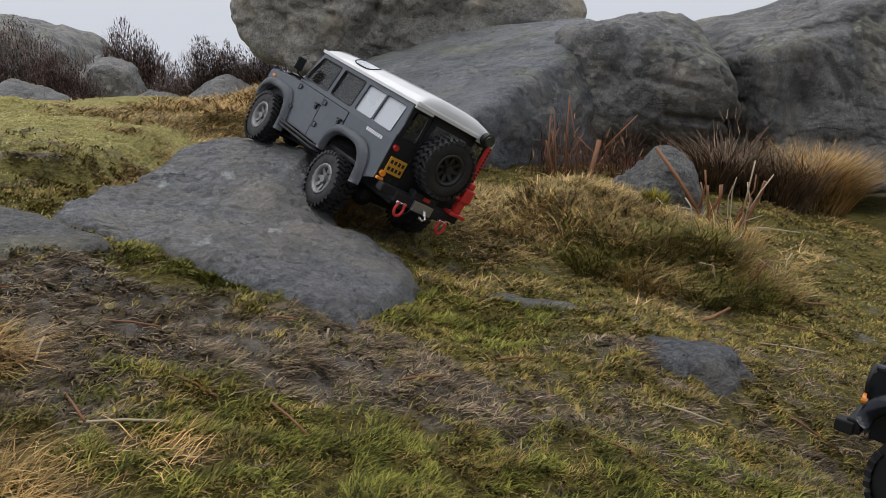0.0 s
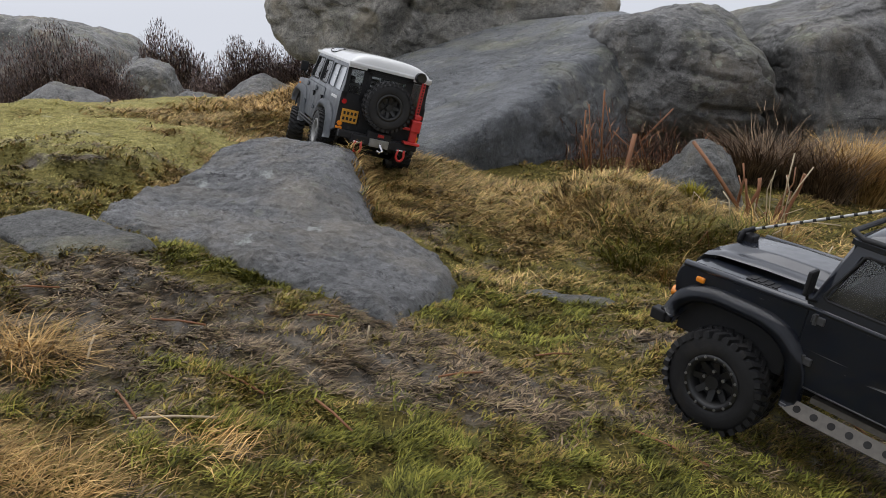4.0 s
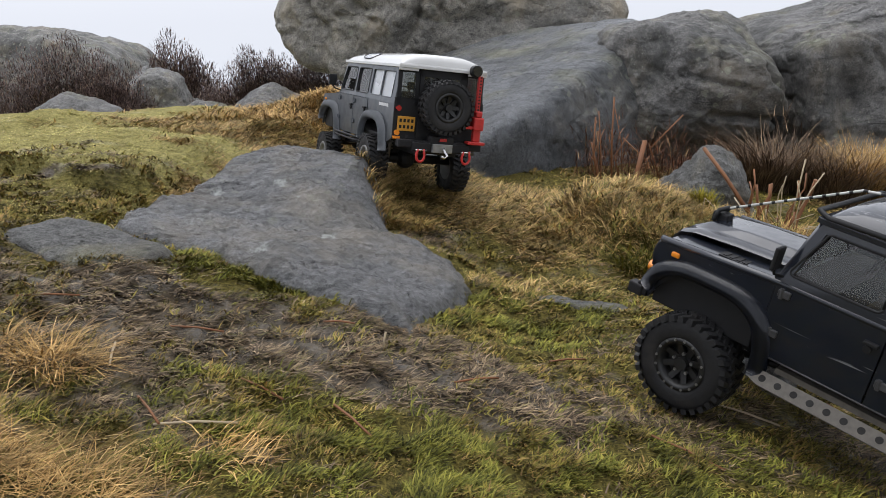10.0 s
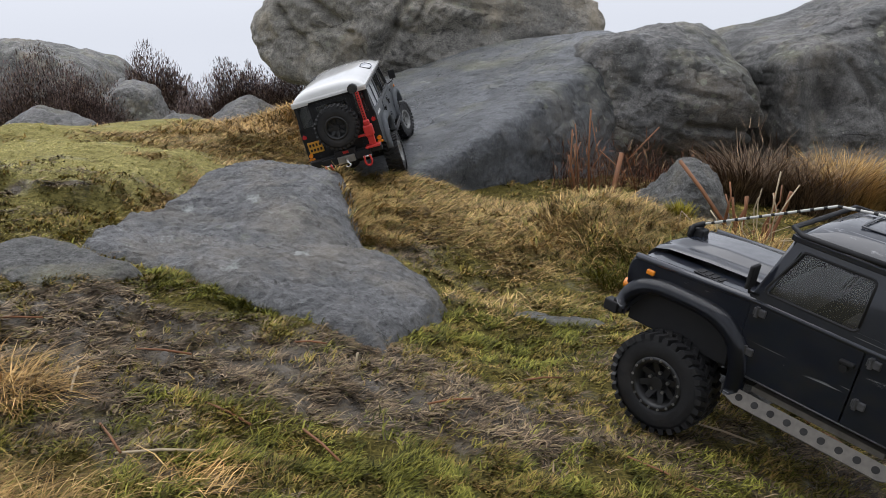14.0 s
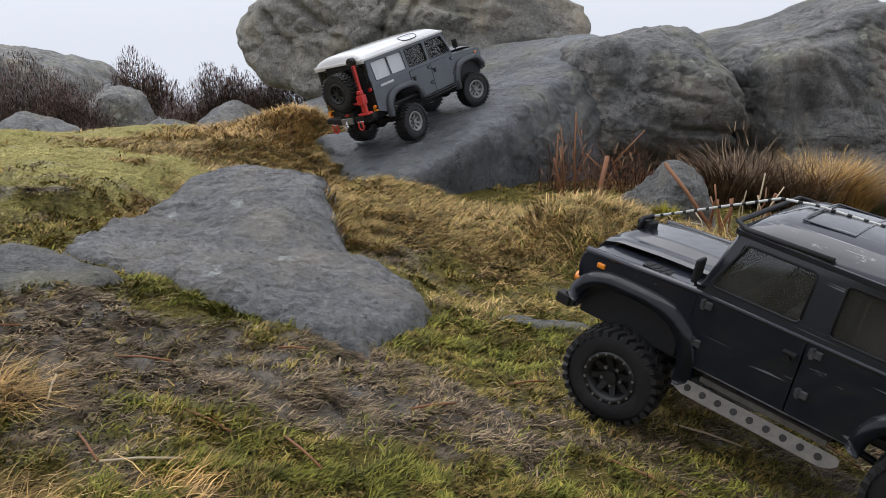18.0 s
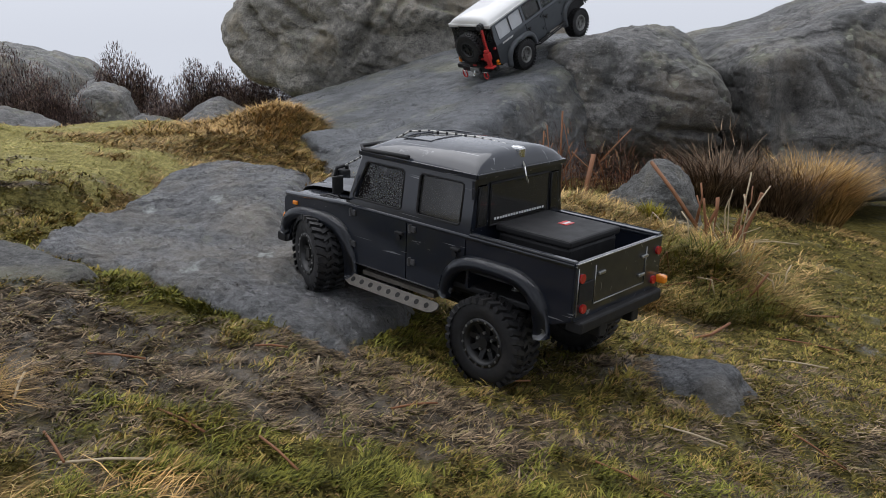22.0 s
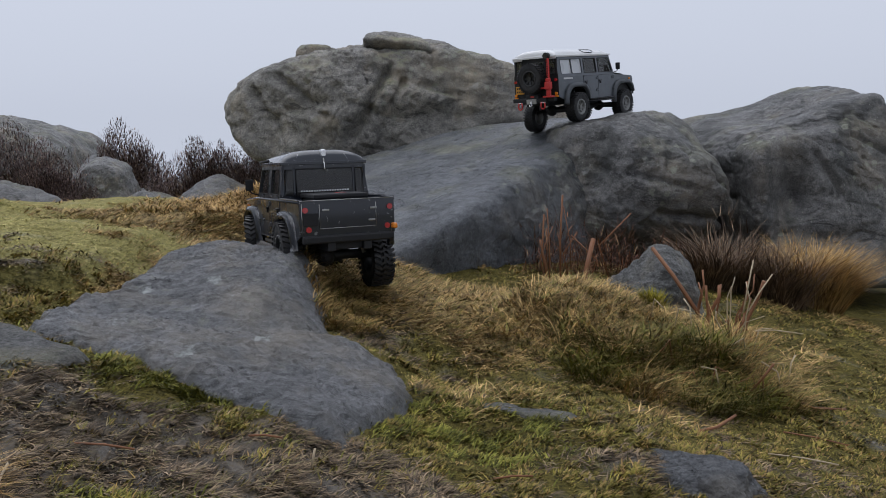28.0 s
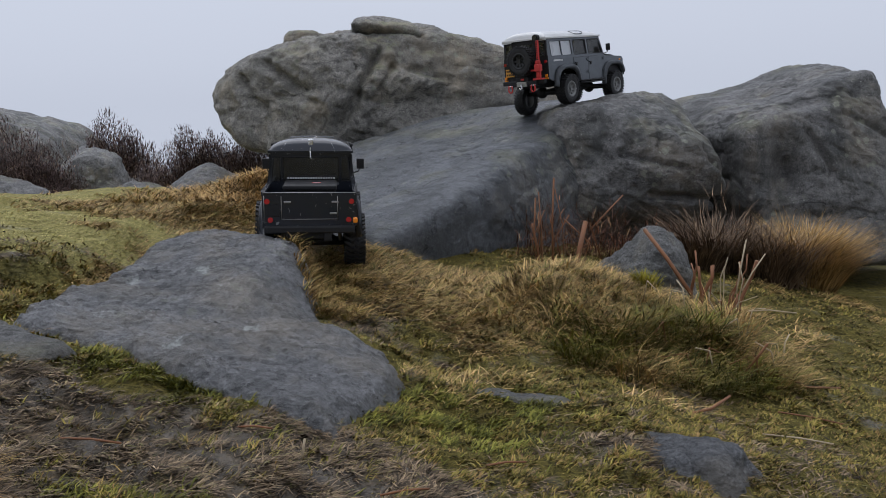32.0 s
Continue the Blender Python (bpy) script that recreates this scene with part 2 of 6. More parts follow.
def rubber():
    m = Mat("muddy_tyre_rubber")
    dirt = m.ramp(m.noise(35, 6, 0.7), (0.5, 0.0), (0.78, 0.4))
    m.put("Base Color", m.mix(dirt, (0.008, 0.008, 0.009), (0.05, 0.042, 0.034)))
    m.put("Roughness", m.ramp(m.noise(60, 4), (0.3, 0.45), (0.7, 0.8)))
    m.bump(m.noise(300, 3), 0.3, 0.001)
    return m.m


GREY_PAINT = paint("grey_paint", (0.085, 0.094, 0.105), 0.28, 0.12, (0.3, 0.31, 0.32), 0.3, 0.75)
WHITE_PAINT = paint("white_paint", (0.58, 0.58, 0.57), 0.45, 0.4, (0.5, 0.5, 0.48))
BLACK_PAINT = paint("black_paint", (0.006, 0.0085, 0.0155), 0.3, 0.75, (0.26, 0.265, 0.275), 1.0, 0.0, 0.28)
BLACK_TRIM = paint("black_plastic", (0.01, 0.01, 0.011), 0.5, 0.3, (0.07, 0.07, 0.07), 0.0, 0.0, 0.35)
FLARE_GREY = paint("grey_flare", (0.15, 0.162, 0.178), 0.5, 0.2, (0.3, 0.3, 0.3), 0.1, 0.1)
TYRE = rubber()
STEEL = plain("worn_steel", (0.42, 0.42, 0.41), 0.42, 0.85, 0.5, 90)
CHROME = plain("bright_steel", (0.75, 0.75, 0.75), 0.25, 1.0, 0.2, 80)
SILVER_RIM = plain("silver_rim", (0.3, 0.3, 0.29), 0.5, 0.6, 0.5, 70)
BLACK_RIM = plain("black_rim", (0.012, 0.012, 0.012), 0.45, 0.0, 0.4, 70)
WORN_BLACK = plain("worn_black_metal", (0.12, 0.12, 0.125), 0.5, 0.4, 0.9, 160)
STEP_METAL = plain("scuffed_alloy_step", (0.17, 0.152, 0.128), 0.65, 0.1, 0.8, 110)
RED_METAL = plain("red_metal", (0.6, 0.035, 0.03), 0.4, 0.0, 0.4, 80)
ORANGE_LENS = plain("orange_lens", (0.85, 0.27, 0.02), 0.2, 0.0, 0.15, 90, 0.6)
RED_LENS = plain("red_lens", (0.4, 0.02, 0.02), 0.2, 0.0, 0.2, 90, 0.6)
CLEAR_LENS = plain("clear_lens", (0.65, 0.66, 0.68), 0.15, 0.0, 0.2, 60, 0.8)
PLATE_YELLOW = plain("amber_plate", (0.62, 0.3, 0.03), 0.4, 0.0, 0.2, 60)
INK = plain("dark_ink", (0.008, 0.007, 0.006), 0.8)
WHITE_INK = plain("white_ink", (0.62, 0.62, 0.62), 0.5)
SEAT_GREY = plain("seat_vinyl", (0.05, 0.05, 0.052), 0.7, 0.0, 0.3)
CLEAR_GLASS = glass("clear_pane", (0.88, 0.9, 0.9), 1.5, 0.05)
# pale base colour stands for sky mirrored in the wagon's rear and roof windows
PALE_PANE = plain("sky_pale_pane", (0.5, 0.52, 0.545), 0.3, 0.0, 0.12, 14, 0.4)
DARK_GLASS = glass("tinted_pane", (0.3, 0.3, 0.3), 1.5, 0.07)
ROPE_WHITE = plain("white_cord", (0.6, 0.59, 0.55), 0.8, 0.0, 0.3, 200)
ROPE_BLACK = plain("black_cord", (0.02, 0.02, 0.02), 0.8)


# ---- making things ----
def part(name, bm, material, parent, label=""):
    """One mesh object from a bmesh, under a thing or a part."""
    me = bpy.data.meshes.new(name)
    bm.to_mesh(me)
    bm.free()
    me.materials.append(material)
    ob = new(name, me)
    ob.parent = parent
    return tagged(ob, label)


def sheet(name, verts, faces, material, smooth=True):
    """A mesh object from arrays of places and quads or triangles."""
    me = bpy.data.meshes.new(name)
    me.from_pydata([tuple(v) for v in verts], [], [tuple(f) for f in faces])
    me.materials.append(material)
    me.polygons.foreach_set("use_smooth", [smooth] * len(me.polygons))
    return new(name, me)


HASH = np.random.default_rng(11).permutation(256).astype(np.int32)
SLOPES = np.random.default_rng(12).normal(size=(256, 3))
SLOPES /= np.linalg.norm(SLOPES, axis=1)[:, None]
SX, SY, SZ = (np.ascontiguousarray(c, dtype=np.float32) for c in SLOPES.T)


def lattice(p):
    """Gradient noise at the rows of p."""
    i = np.floor(p).astype(np.int32)
    f = (p - i).astype(np.float32)
    u = f * f * f * (f * (f * 6 - 15) + 10)
    hx = (HASH[i[..., 0] & 255], HASH[(i[..., 0] + 1) & 255])
    total = np.float32(0)
    for a, b, c in itertools.product((0, 1), repeat=3):
        h = HASH[(HASH[(hx[a] + i[..., 1] + b) & 255] + i[..., 2] + c) & 255]
        w = (u[..., 0] if a else 1 - u[..., 0]) * (u[..., 1] if b else 1 - u[..., 1]) * (u[..., 2] if c else 1 - u[..., 2])
        total = total + w * (SX[h] * (f[..., 0] - a) + SY[h] * (f[..., 1] - b) + SZ[h] * (f[..., 2] - c))
    return total * 1.6


def fine_noise(p, octaves=4, seed=0.0):
    """Fractal noise; p: rows of places, or a tuple of coordinates that may be arrays."""
    if isinstance(p, tuple):
        p = np.stack(np.broadcast_arrays(*[np.asarray(v, float) for v in p]), -1)
    p = np.asarray(p, float) + np.array([seed, seed * 1.7, -seed])
    return sum(lattice(p * 2.1 ** k + 17.3 * k) / 2.1 ** k for k in range(octaves))


def step(a, b, v):
    u = np.clip((v - a) / (b - a), 0.0, 1.0)
    return u * u * (3 - 2 * u)


def hill(x, y, cx, cy, rx, ry, turn=0.0):
    """A soft round hill of height one."""
    c, s = math.cos(radians(turn)), math.sin(radians(turn))
    u, v = ((x - cx) * c + (y - cy) * s) / rx, (-(x - cx) * s + (y - cy) * c) / ry
    return np.exp(-(u * u + v * v))


def inside(x, y, corners):
    """Signed distance to a polygon in the plan, positive within."""
    x, y = np.asarray(x, float), np.asarray(y, float)
    best, odd = np.full(np.broadcast(x, y).shape, 1e9), np.zeros(np.broadcast(x, y).shape, bool)
    for (x0, y0), (x1, y1) in zip(corners, corners[1:] + corners[:1]):
        ex, ey = x1 - x0, y1 - y0
        u = np.clip(((x - x0) * ex + (y - y0) * ey) / (ex * ex + ey * ey), 0, 1)
        best = np.minimum(best, np.hypot(x - x0 - u * ex, y - y0 - u * ey))
        odd ^= ((y0 > y) != (y1 > y)) & (x < x0 + (y - y0) / (y1 - y0) * ex)
    return np.where(odd, best, -best)


def land(x, y):
    """Height of the turf."""
    z = -0.19 * np.clip(x, -0.75, 1.6) + 0.01
    z = z + 0.03 * step(-0.3, -0.75, x) * step(0.95, 0.5, y)
    # the lawn terrace behind a little peat step
    z = z + 0.032 * step(1.5, 1.52, y + 0.15 * (x + 0.7) + 0.012 * np.sin(17 * x) + 0.02 * fine_noise((x * 9, y * 3, 4), 2)) * step(-0.5, -0.56, x) * step(2.5, 1.8, y)
    z = z + 0.05 * hill(x, y, -1.1, 2.4, 0.15, 0.15) - 0.015 * step(-0.5, -0.7, x) * step(1.9, 2.5, y)
    # straw ridge before the slab, tussock bank along the rock, hollow beside it
    z = z + 0.1 * hill(x, y, -0.34, 2.86, 0.16, 0.2) + 0.015 * hill(x, y, -0.5, 2.45, 0.15, 0.15) - 0.03 * hill(x, y, -0.24, 2.2, 0.1, 0.25)
    z = z + 0.04 * hill(x, y, -0.03, 2.08, 0.12, 0.2) + 0.015 * hill(x, y, 0.0, 1.78, 0.08, 0.14) - 0.04 * hill(x, y, 0.1, 1.43, 0.1, 0.12) - 0.035 * hill(x, y, 0.52, 0.84, 0.1, 0.08)
    # hummock round the pointed stone, rise to the sunken stone
    rim = np.hypot((x - 0.53) / 0.27, (y - 1.76) / 0.27) + 0.12 * fine_noise((x * 7, y * 7, 60), 2)
    z = z + 0.04 * hill(x, y, 0.47, 1.78, 0.24, 0.2) + 0.048 * step(1.1, 0.82, rim) + 0.02 * hill(x, y, 0.36, 1.08, 0.12, 0.1, -25) - 0.03 * hill(x, y, 0.1, 1.13, 0.14, 0.13)
    z = z + 0.05 * hill(x, y, 0.9, 2.4, 0.5, 0.35)
    # the moor falls away behind the rocks
    z = z - 0.12 * np.maximum(y - 2.75, 0) * step(2.75, 3.5, y) * np.where(y < 60, 1, 0.9)
    worn = np.clip(wear(x, y), 0, 1)
    return z + 0.012 * fine_noise((x * 3, y * 3, 0), 3) + (0.006 + 0.004 * worn) * fine_noise((x * 16, y * 16, 3), 3) + 0.006 * worn * fine_noise((x * 38, y * 38, 6), 2)


def wear(x, y):
    mud = 0.95 * hill(x, y, -0.02, 0.9, 0.17, 0.1, -25) + 0.85 * hill(x, y, -0.42, 0.98, 0.2, 0.14) + 0.8 * hill(x, y, -0.22, 0.9, 0.18, 0.12) + 0.5 * hill(x, y, 0.1, 0.81, 0.14, 0.05, -15) + 0.6 * hill(x, y, -0.36, 0.72, 0.2, 0.08) + 0.35 * hill(x, y, 0.45, 0.85, 0.3, 0.2)
    mud = mud + 0.7 * hill(x, y, 0.3, 1.06, 0.08, 0.04, -25) + 0.9 * hill(x, y, -0.72, 1.505, 0.16, 0.017) + 0.7 * hill(x, y, 0.0, 1.62, 0.05, 0.16) + 0.75 * hill(x, y, -0.38, 1.52, 0.05, 0.14, 25)
    return mud - 0.7 * hill(x, y, -0.29, 1.13, 0.13, 0.05, -30) - 0.6 * hill(x, y, 0.1, 1.16, 0.1, 0.08) - 0.5 * hill(x, y, -0.05, 0.72, 0.12, 0.06) - 0.2 * hill(x, y, 0.2, 0.7, 0.2, 0.1)


def zones(x, y):
    """How far the turf is worn to mud, and how far it is straw."""
    straw = hill(x, y, -0.42, 2.42, 0.4, 0.3) + 0.5 * hill(x, y, 0.3, 1.75, 0.35, 0.25) + 0.5 * hill(x, y, -0.36, 0.62, 0.2, 0.07) + 0.5 * hill(x, y, -0.45, 1.62, 0.12, 0.2)
    straw = straw + 0.5 * hill(x, y, -0.1, 1.8, 0.1, 0.25) + 0.9 * hill(x, y, -0.35, 2.85, 0.3, 0.25) + 0.2 - 0.12 * step(1.4, 1.0, y) - 0.3 * hill(x, y, -0.9, 1.9, 0.35, 0.4)
    w = fine_noise((x * 7, y * 7, 8), 3) + 0.6 * fine_noise((x * 24, y * 24, 5), 2)
    return np.clip(wear(x, y) + 0.4 * w, 0, 1), np.clip(straw + (0.4 - 0.25 * step(1.4, 1.0, y)) * fine_noise((x * 5, y * 5, 2), 3), 0, 1)


NEAR_ROCK = [(-0.05, 0.99), (-0.14, 1.04), (-0.27, 1.13), (-0.4, 1.19), (-0.53, 1.27), (-0.53, 1.4), (-0.49, 1.47), (-0.47, 1.6), (-0.46, 1.78), (-0.42, 1.92), (-0.3, 1.94), (-0.21, 1.87), (-0.155, 1.7), (-0.1, 1.48), (0.02, 1.36), (0.03, 1.25)]


def near_rock_top(x, y):
    """Height of the low rock that the cars climb."""
    d = inside(x, y, NEAR_ROCK) + 0.012 * fine_noise((x * 11, y * 11, 1), 3)
    ridge = 0.0 + 0.13 * step(0.95, 1.75, y + 0.15 * (-0.25 - x))
    flank = 0.55 * np.maximum(x + 0.2 + 0.16 * (1.5 - y), 0) * step(1.1, 1.6, y)
    z = ridge - flank - 0.05 * np.maximum(-0.3 - x, 0)
    z = np.maximum(z, land(x, y) + 0.004)
    z = z + 0.012 * step(0, 0.05, d) + 0.009 * fine_noise((x * 6, y * 6, 5), 4)
    # flaked skin: shallow terraces with sharp lips at two sizes, rough grain, a few pits
    coarse = 2.2 * fine_noise((x * 7 + 2 * y, y * 12 - 3 * x, 7), 4)
    small = 2.6 * fine_noise((x * 17 + 5 * y, y * 30 - 6 * x, 9), 3)
    z = z + 0.0045 * (coarse - np.floor(coarse)) + 0.0026 * (small - np.floor(small)) + 0.003 * fine_noise((x * 48, y * 48, 2), 3)
    z = z - 0.006 * np.maximum(fine_noise((x * 15, y * 24, 12), 2) - 0.3, 0)
    return z - 0.12 * step(0.02, -0.05, d) - 0.05 * hill(x, y, -0.22, 1.9, 0.07, 0.09)


def spread(lo, hi, gap, far):
    """Even steps from lo to hi, then ever wider ones out to far."""
    wide = [gap * 1.25 ** k for k in range(1, 80)]
    out = np.cumsum(wide)
    out = out[out < far]
    return np.concatenate([(lo - out)[::-1], np.arange(lo, hi, gap), hi + out])


def grid(xs, ys):
    """Places and quads of a sheet over the plan."""
    x, y = np.meshgrid(xs, ys)
    n, m = len(xs), len(ys)
    k = (np.arange(m - 1)[:, None] * n + np.arange(n - 1)).ravel()
    return x.ravel(), y.ravel(), np.stack([k, k + 1, k + n + 1, k + n], 1)


def build_ground():
    x, y, faces = grid(spread(-1.15, 1.45, 0.0095, 1500), spread(0.35, 2.75, 0.0095, 1500))
    ob = sheet("ground", np.stack([x, y, land(x, y)], 1).tolist(), faces.tolist(), GROUND)
    mud, straw = zones(x, y)
    lawn = step(1.3, 1.7, y) * step(0.15, -0.3, x)
    at = ob.data.color_attributes.new("cover", "FLOAT_COLOR", "POINT")
    at.data.foreach_set("color", np.stack([mud, straw, lawn, 0 * mud + 1], 1).astype(np.float32).ravel())
    return tagged(ob, "wet moorland turf with worn mud and straw-coloured grass", "ground", kind="structure")


def build_near_rock():
    x, y, faces = grid(np.linspace(-0.6, 0.14, 230), np.linspace(0.9, 2.02, 340))
    ob = sheet("low_rock", np.stack([x, y, near_rock_top(x, y)], 1).tolist(), faces.tolist(), ROCK_NEAR)
    return tagged(ob, "low wet grey gritstone outcrop half buried in turf", "rock")


def body_reach(d, planes, power):
    """How far a round-edged convex body of planes (way, distance) reaches along the ways d."""
    ways = np.array([Vector(p[:3]).normalized() for p in planes])
    far = np.array([p[3] for p in planes])
    return ((np.maximum(d @ ways.T, 0) / far) ** power).sum(1) ** (-1 / power)


def boulder(name, centre, planes, material, label, power=9, sub=6, amp=0.02, freq=3.0, seed=0.0, dents=(), crack=0.0, knob=(), grooves=()):
    """A boulder: the round-edged body that the planes (way, distance) enclose, weathered by noise.
    dents: hollows worn into it (place, sizes, depth); knob: planes of a second body grown onto it;
    grooves: creases across its face (x, z, x, z, width, depth)."""
    bm = bmesh.new()
    bmesh.ops.create_icosphere(bm, subdivisions=sub, radius=1)
    for f in bm.faces:
        f.smooth = True
    ob = part(name, bm, material, None, label)
    d = np.empty(len(ob.data.vertices) * 3)
    ob.data.vertices.foreach_get("co", d)
    d = d.reshape(-1, 3)
    d /= np.linalg.norm(d, axis=1)[:, None]
    r = body_reach(d, planes, power)
    if knob:
        other = body_reach(d, knob, power)
        r = (r ** 30 + other ** 30) ** (1 / 30)
    q = d * r[:, None]
    w = fine_noise(q * freq, 6, seed)
    # pitted skin, ledges of bedding laid at a slant, wandering joints
    skin = fine_noise(q * freq * 6, 5, seed + 9)
    pits = np.maximum(fine_noise(q * freq * 3.2, 4, seed + 15) - 0.12, 0)
    lean = np.stack([q[:, 0] * 0.5, q[:, 1] * 0.5, q[:, 2] * 2.4 + 0.9 * q[:, 0]], 1)
    bed = fine_noise(lean * freq * 1.3, 4, seed + 20)
    ledge = np.tanh(5 * fine_noise(lean * freq * 1.9, 4, seed + 41))
    joint = fine_noise(q * freq * 0.8, 4, seed + 31)
    cut = crack * 0.6 * step(0.05, 0.0, np.abs(bed)) + crack * step(0.03, 0.0, np.abs(joint)) + amp * 0.8 * pits
    for place, sizes, depth in dents:
        cut = cut + depth * np.exp(-(((q - np.array(place)) / np.array(sizes)) ** 2).sum(1))
    for x0, z0, x1, z1, wide, depth in grooves:
        wob = 0.6 * wide * fine_noise(q * 9, 3, seed + 50)
        u = np.clip(((q[:, 0] - x0) * (x1 - x0) + (q[:, 2] - z0) * (z1 - z0)) / ((x1 - x0) ** 2 + (z1 - z0) ** 2), 0, 1)
        off = np.hypot(q[:, 0] - x0 - u * (x1 - x0), q[:, 2] - z0 - u * (z1 - z0)) + wob
        cut = cut + depth * np.exp(-(off / wide) ** 2) * step(0.1, -0.2, d[:, 1])
    q = q + d * (amp * w + amp * 0.3 * skin + amp * 0.05 * ledge - cut)[:, None]
    ob.data.vertices.foreach_set("co", q.astype(np.float32).ravel())
    ob.data.update()
    ob.location = centre
    return tagged(ob, category="boulder")


def build_boulders():
    boulder("slab_boulder", (0.35, 2.95, 0.02), [(-0.216, -0.1125, 1, 0.212), (0.0, 0.02, 1, 0.38), (0.74, -0.67, -0.1, 0.3), (0.62, -0.55, 0.5, 0.315), (0.9, -0.2, 0.15, 0.4), (-0.2, -1, 0.45, 0.83), (-1, -0.25, 0.35, 0.68), (-0.4, 1, 0.2, 1.0), (1, 1, 0, 0.8), (0, 0, -1, 0.4)], ROCK_SLAB, "huge wet dark gritstone slab sloping up like a ramp", 14, 7, 0.022, 2.5, 1.0, [((-0.12, -0.5, 0.1), (0.12, 0.05, 0.1), 0.02), ((0.2, -0.2, 0.22), (0.2, 0.06, 0.2), 0.015), ((0.17, 0.32, 0.28), (0.13, 0.13, 0.3), -0.035)], 0.006)
    boulder("block_boulder", (0.84, 3.1, 0.08), [(-0.12, 0.06, 1, 0.298), (0.35, -0.4, 1, 0.315), (0.1, -1, 0.25, 0.39), (0.06, -1, -0.35, 0.32), (0.1, -1, -1.1, 0.24), (0.7, -0.1, 0.714, 0.362), (0.9, -0.15, 0.43, 0.352), (0.93, -0.1, -0.36, 0.338), (-1, 0, 0.2, 0.3), (0, 1, 0.2, 0.5), (-0.5, -1, 0.3, 0.3), (0, 0, -1, 0.35)], ROCK_DRY, "large dark wet gritstone block with lichen spots", 12, 7, 0.026, 2.6, 3.0, [((0.12, -0.36, -0.16), (0.3, 0.2, 0.05), 0.06)], 0.005, (), [(0.05, -0.02, 0.34, -0.06, 0.014, 0.03), (0.24, 0.13, 0.33, 0.0, 0.012, 0.03), (-0.05, 0.12, 0.14, 0.07, 0.012, 0.015)])
    boulder("right_boulder", (1.58, 3.3, 0.08), [(-0.073, -0.1, 0.997, 0.285), (-0.605, -0.1, 0.796, 0.395), (0.83, -0.1, 0.557, 0.37), (0.2, -1, 0.35, 0.38), (0.2, -1, -0.2, 0.38), (0.1, -1, -0.9, 0.36), (0.97, -0.2, 0.1, 0.44), (-1, -0.3, -0.1, 0.42), (0, 1, 0.3, 0.5), (0, 0, -1, 0.4)], ROCK_DRY, "large grey gritstone boulder with a rounded crest", 18, 7, 0.022, 2.4, 5.0, [((-0.22, -0.36, 0.03), (0.08, 0.2, 0.1), 0.13), ((-0.12, -0.38, -0.14), (0.25, 0.2, 0.04), 0.05)], 0.007, [(0.03, -0.05, 1, 0.395), (-0.33, -0.05, 0.944, 0.315), (1, -0.05, 0.04, 0.262), (0.75, -0.05, 0.65, 0.45), (0, -1, 0.45, 0.36), (-1, 0, 0, 0.3), (0, 1, 0, 0.4), (0, 0, -1, 0.3)], [(-0.1, 0.16, -0.02, 0.02, 0.014, 0.025), (0.05, 0.22, 0.3, 0.1, 0.012, 0.015)])
    hollows = [((-0.27, -0.36, 0.02), (0.1, 0.2, 0.03), 0.055), ((0.36, -0.38, -0.05), (0.28, 0.2, 0.07), 0.1), ((-0.2, -0.38, -0.12), (0.06, 0.15, 0.06), 0.03)]
    creases = [(-0.43, 0.14, -0.31, 0.05, 0.02, 0.05), (-0.557, 0.08, -0.467, -0.05, 0.024, 0.05), (0.1, 0.2, -0.012, 0.0, 0.02, 0.05), (-0.012, 0.0, -0.1, -0.14, 0.022, 0.05), (0.16, 0.12, 0.1, 0.02, 0.014, 0.03), (-0.4, 0.0, -0.2, -0.03, 0.014, 0.03), (0.25, 0.1, 0.6, 0.02, 0.02, 0.03)]
    boulder("top_boulder", (-0.08, 4.25, 0.43), [(0.05, -0.1, 1, 0.315), (-0.253, 0, 0.967, 0.325), (-0.716, 0, 0.698, 0.545), (-0.879, 0, -0.477, 0.635), (-0.25, 0, -0.975, 0.36), (0.371, 0, 0.929, 0.415), (1, 0, -0.1, 0.95), (0.217, 0, -0.976, 0.34), (0.1, -1, -0.3, 0.4), (0.25, -1, 0.5, 0.4), (-0.4, -1, 0.1, 0.44), (-0.3, -0.6, 0.8, 0.42), (0, 1, 0.2, 0.5)], ROCK_TOP, "big weathered gritstone boulder lying across the slab", 18, 7, 0.04, 2.4, 8.0, hollows, 0.009, (), creases)
    boulder("cap_stone", (0.02, 4.1, 0.712), [(0.1, -0.2, 1, 0.05), (1, 0, 0.5, 0.15), (-1, 0, 0.4, 0.13), (0, -1, 0.3, 0.14), (0, 1, 0.2, 0.2), (-0.2, -0.5, -1, 0.05)], ROCK_TOP, "flat dark stone lying on the big boulder", 4, 5, 0.015, 7, 11.0)
    boulder("small_cap_stone", (-0.36, 4.15, 0.7), [(0, 0, 1, 0.025), (1, 0, 0.3, 0.09), (-1, 0, 0.4, 0.06), (0, -1, 0.3, 0.08), (0, 1, 0.2, 0.1), (0, 0, -1, 0.05)], ROCK_TOP, "small rounded stone on the big boulder", 4, 4, 0.01, 9, 12.0)
    boulder("ledge_stone", (-0.1, 2.52, 0.05), [(-0.1, -0.3, 1, 0.045), (1, -0.3, 0.2, 0.12), (-1, -0.6, 0.2, 0.1), (0.2, -1, 0.25, 0.07), (0, 1, 0.3, 0.15), (0, 0, -1, 0.1)], ROCK_SLAB, "broken dark ledge at the slab's foot", 9, 5, 0.015, 8, 14.0)
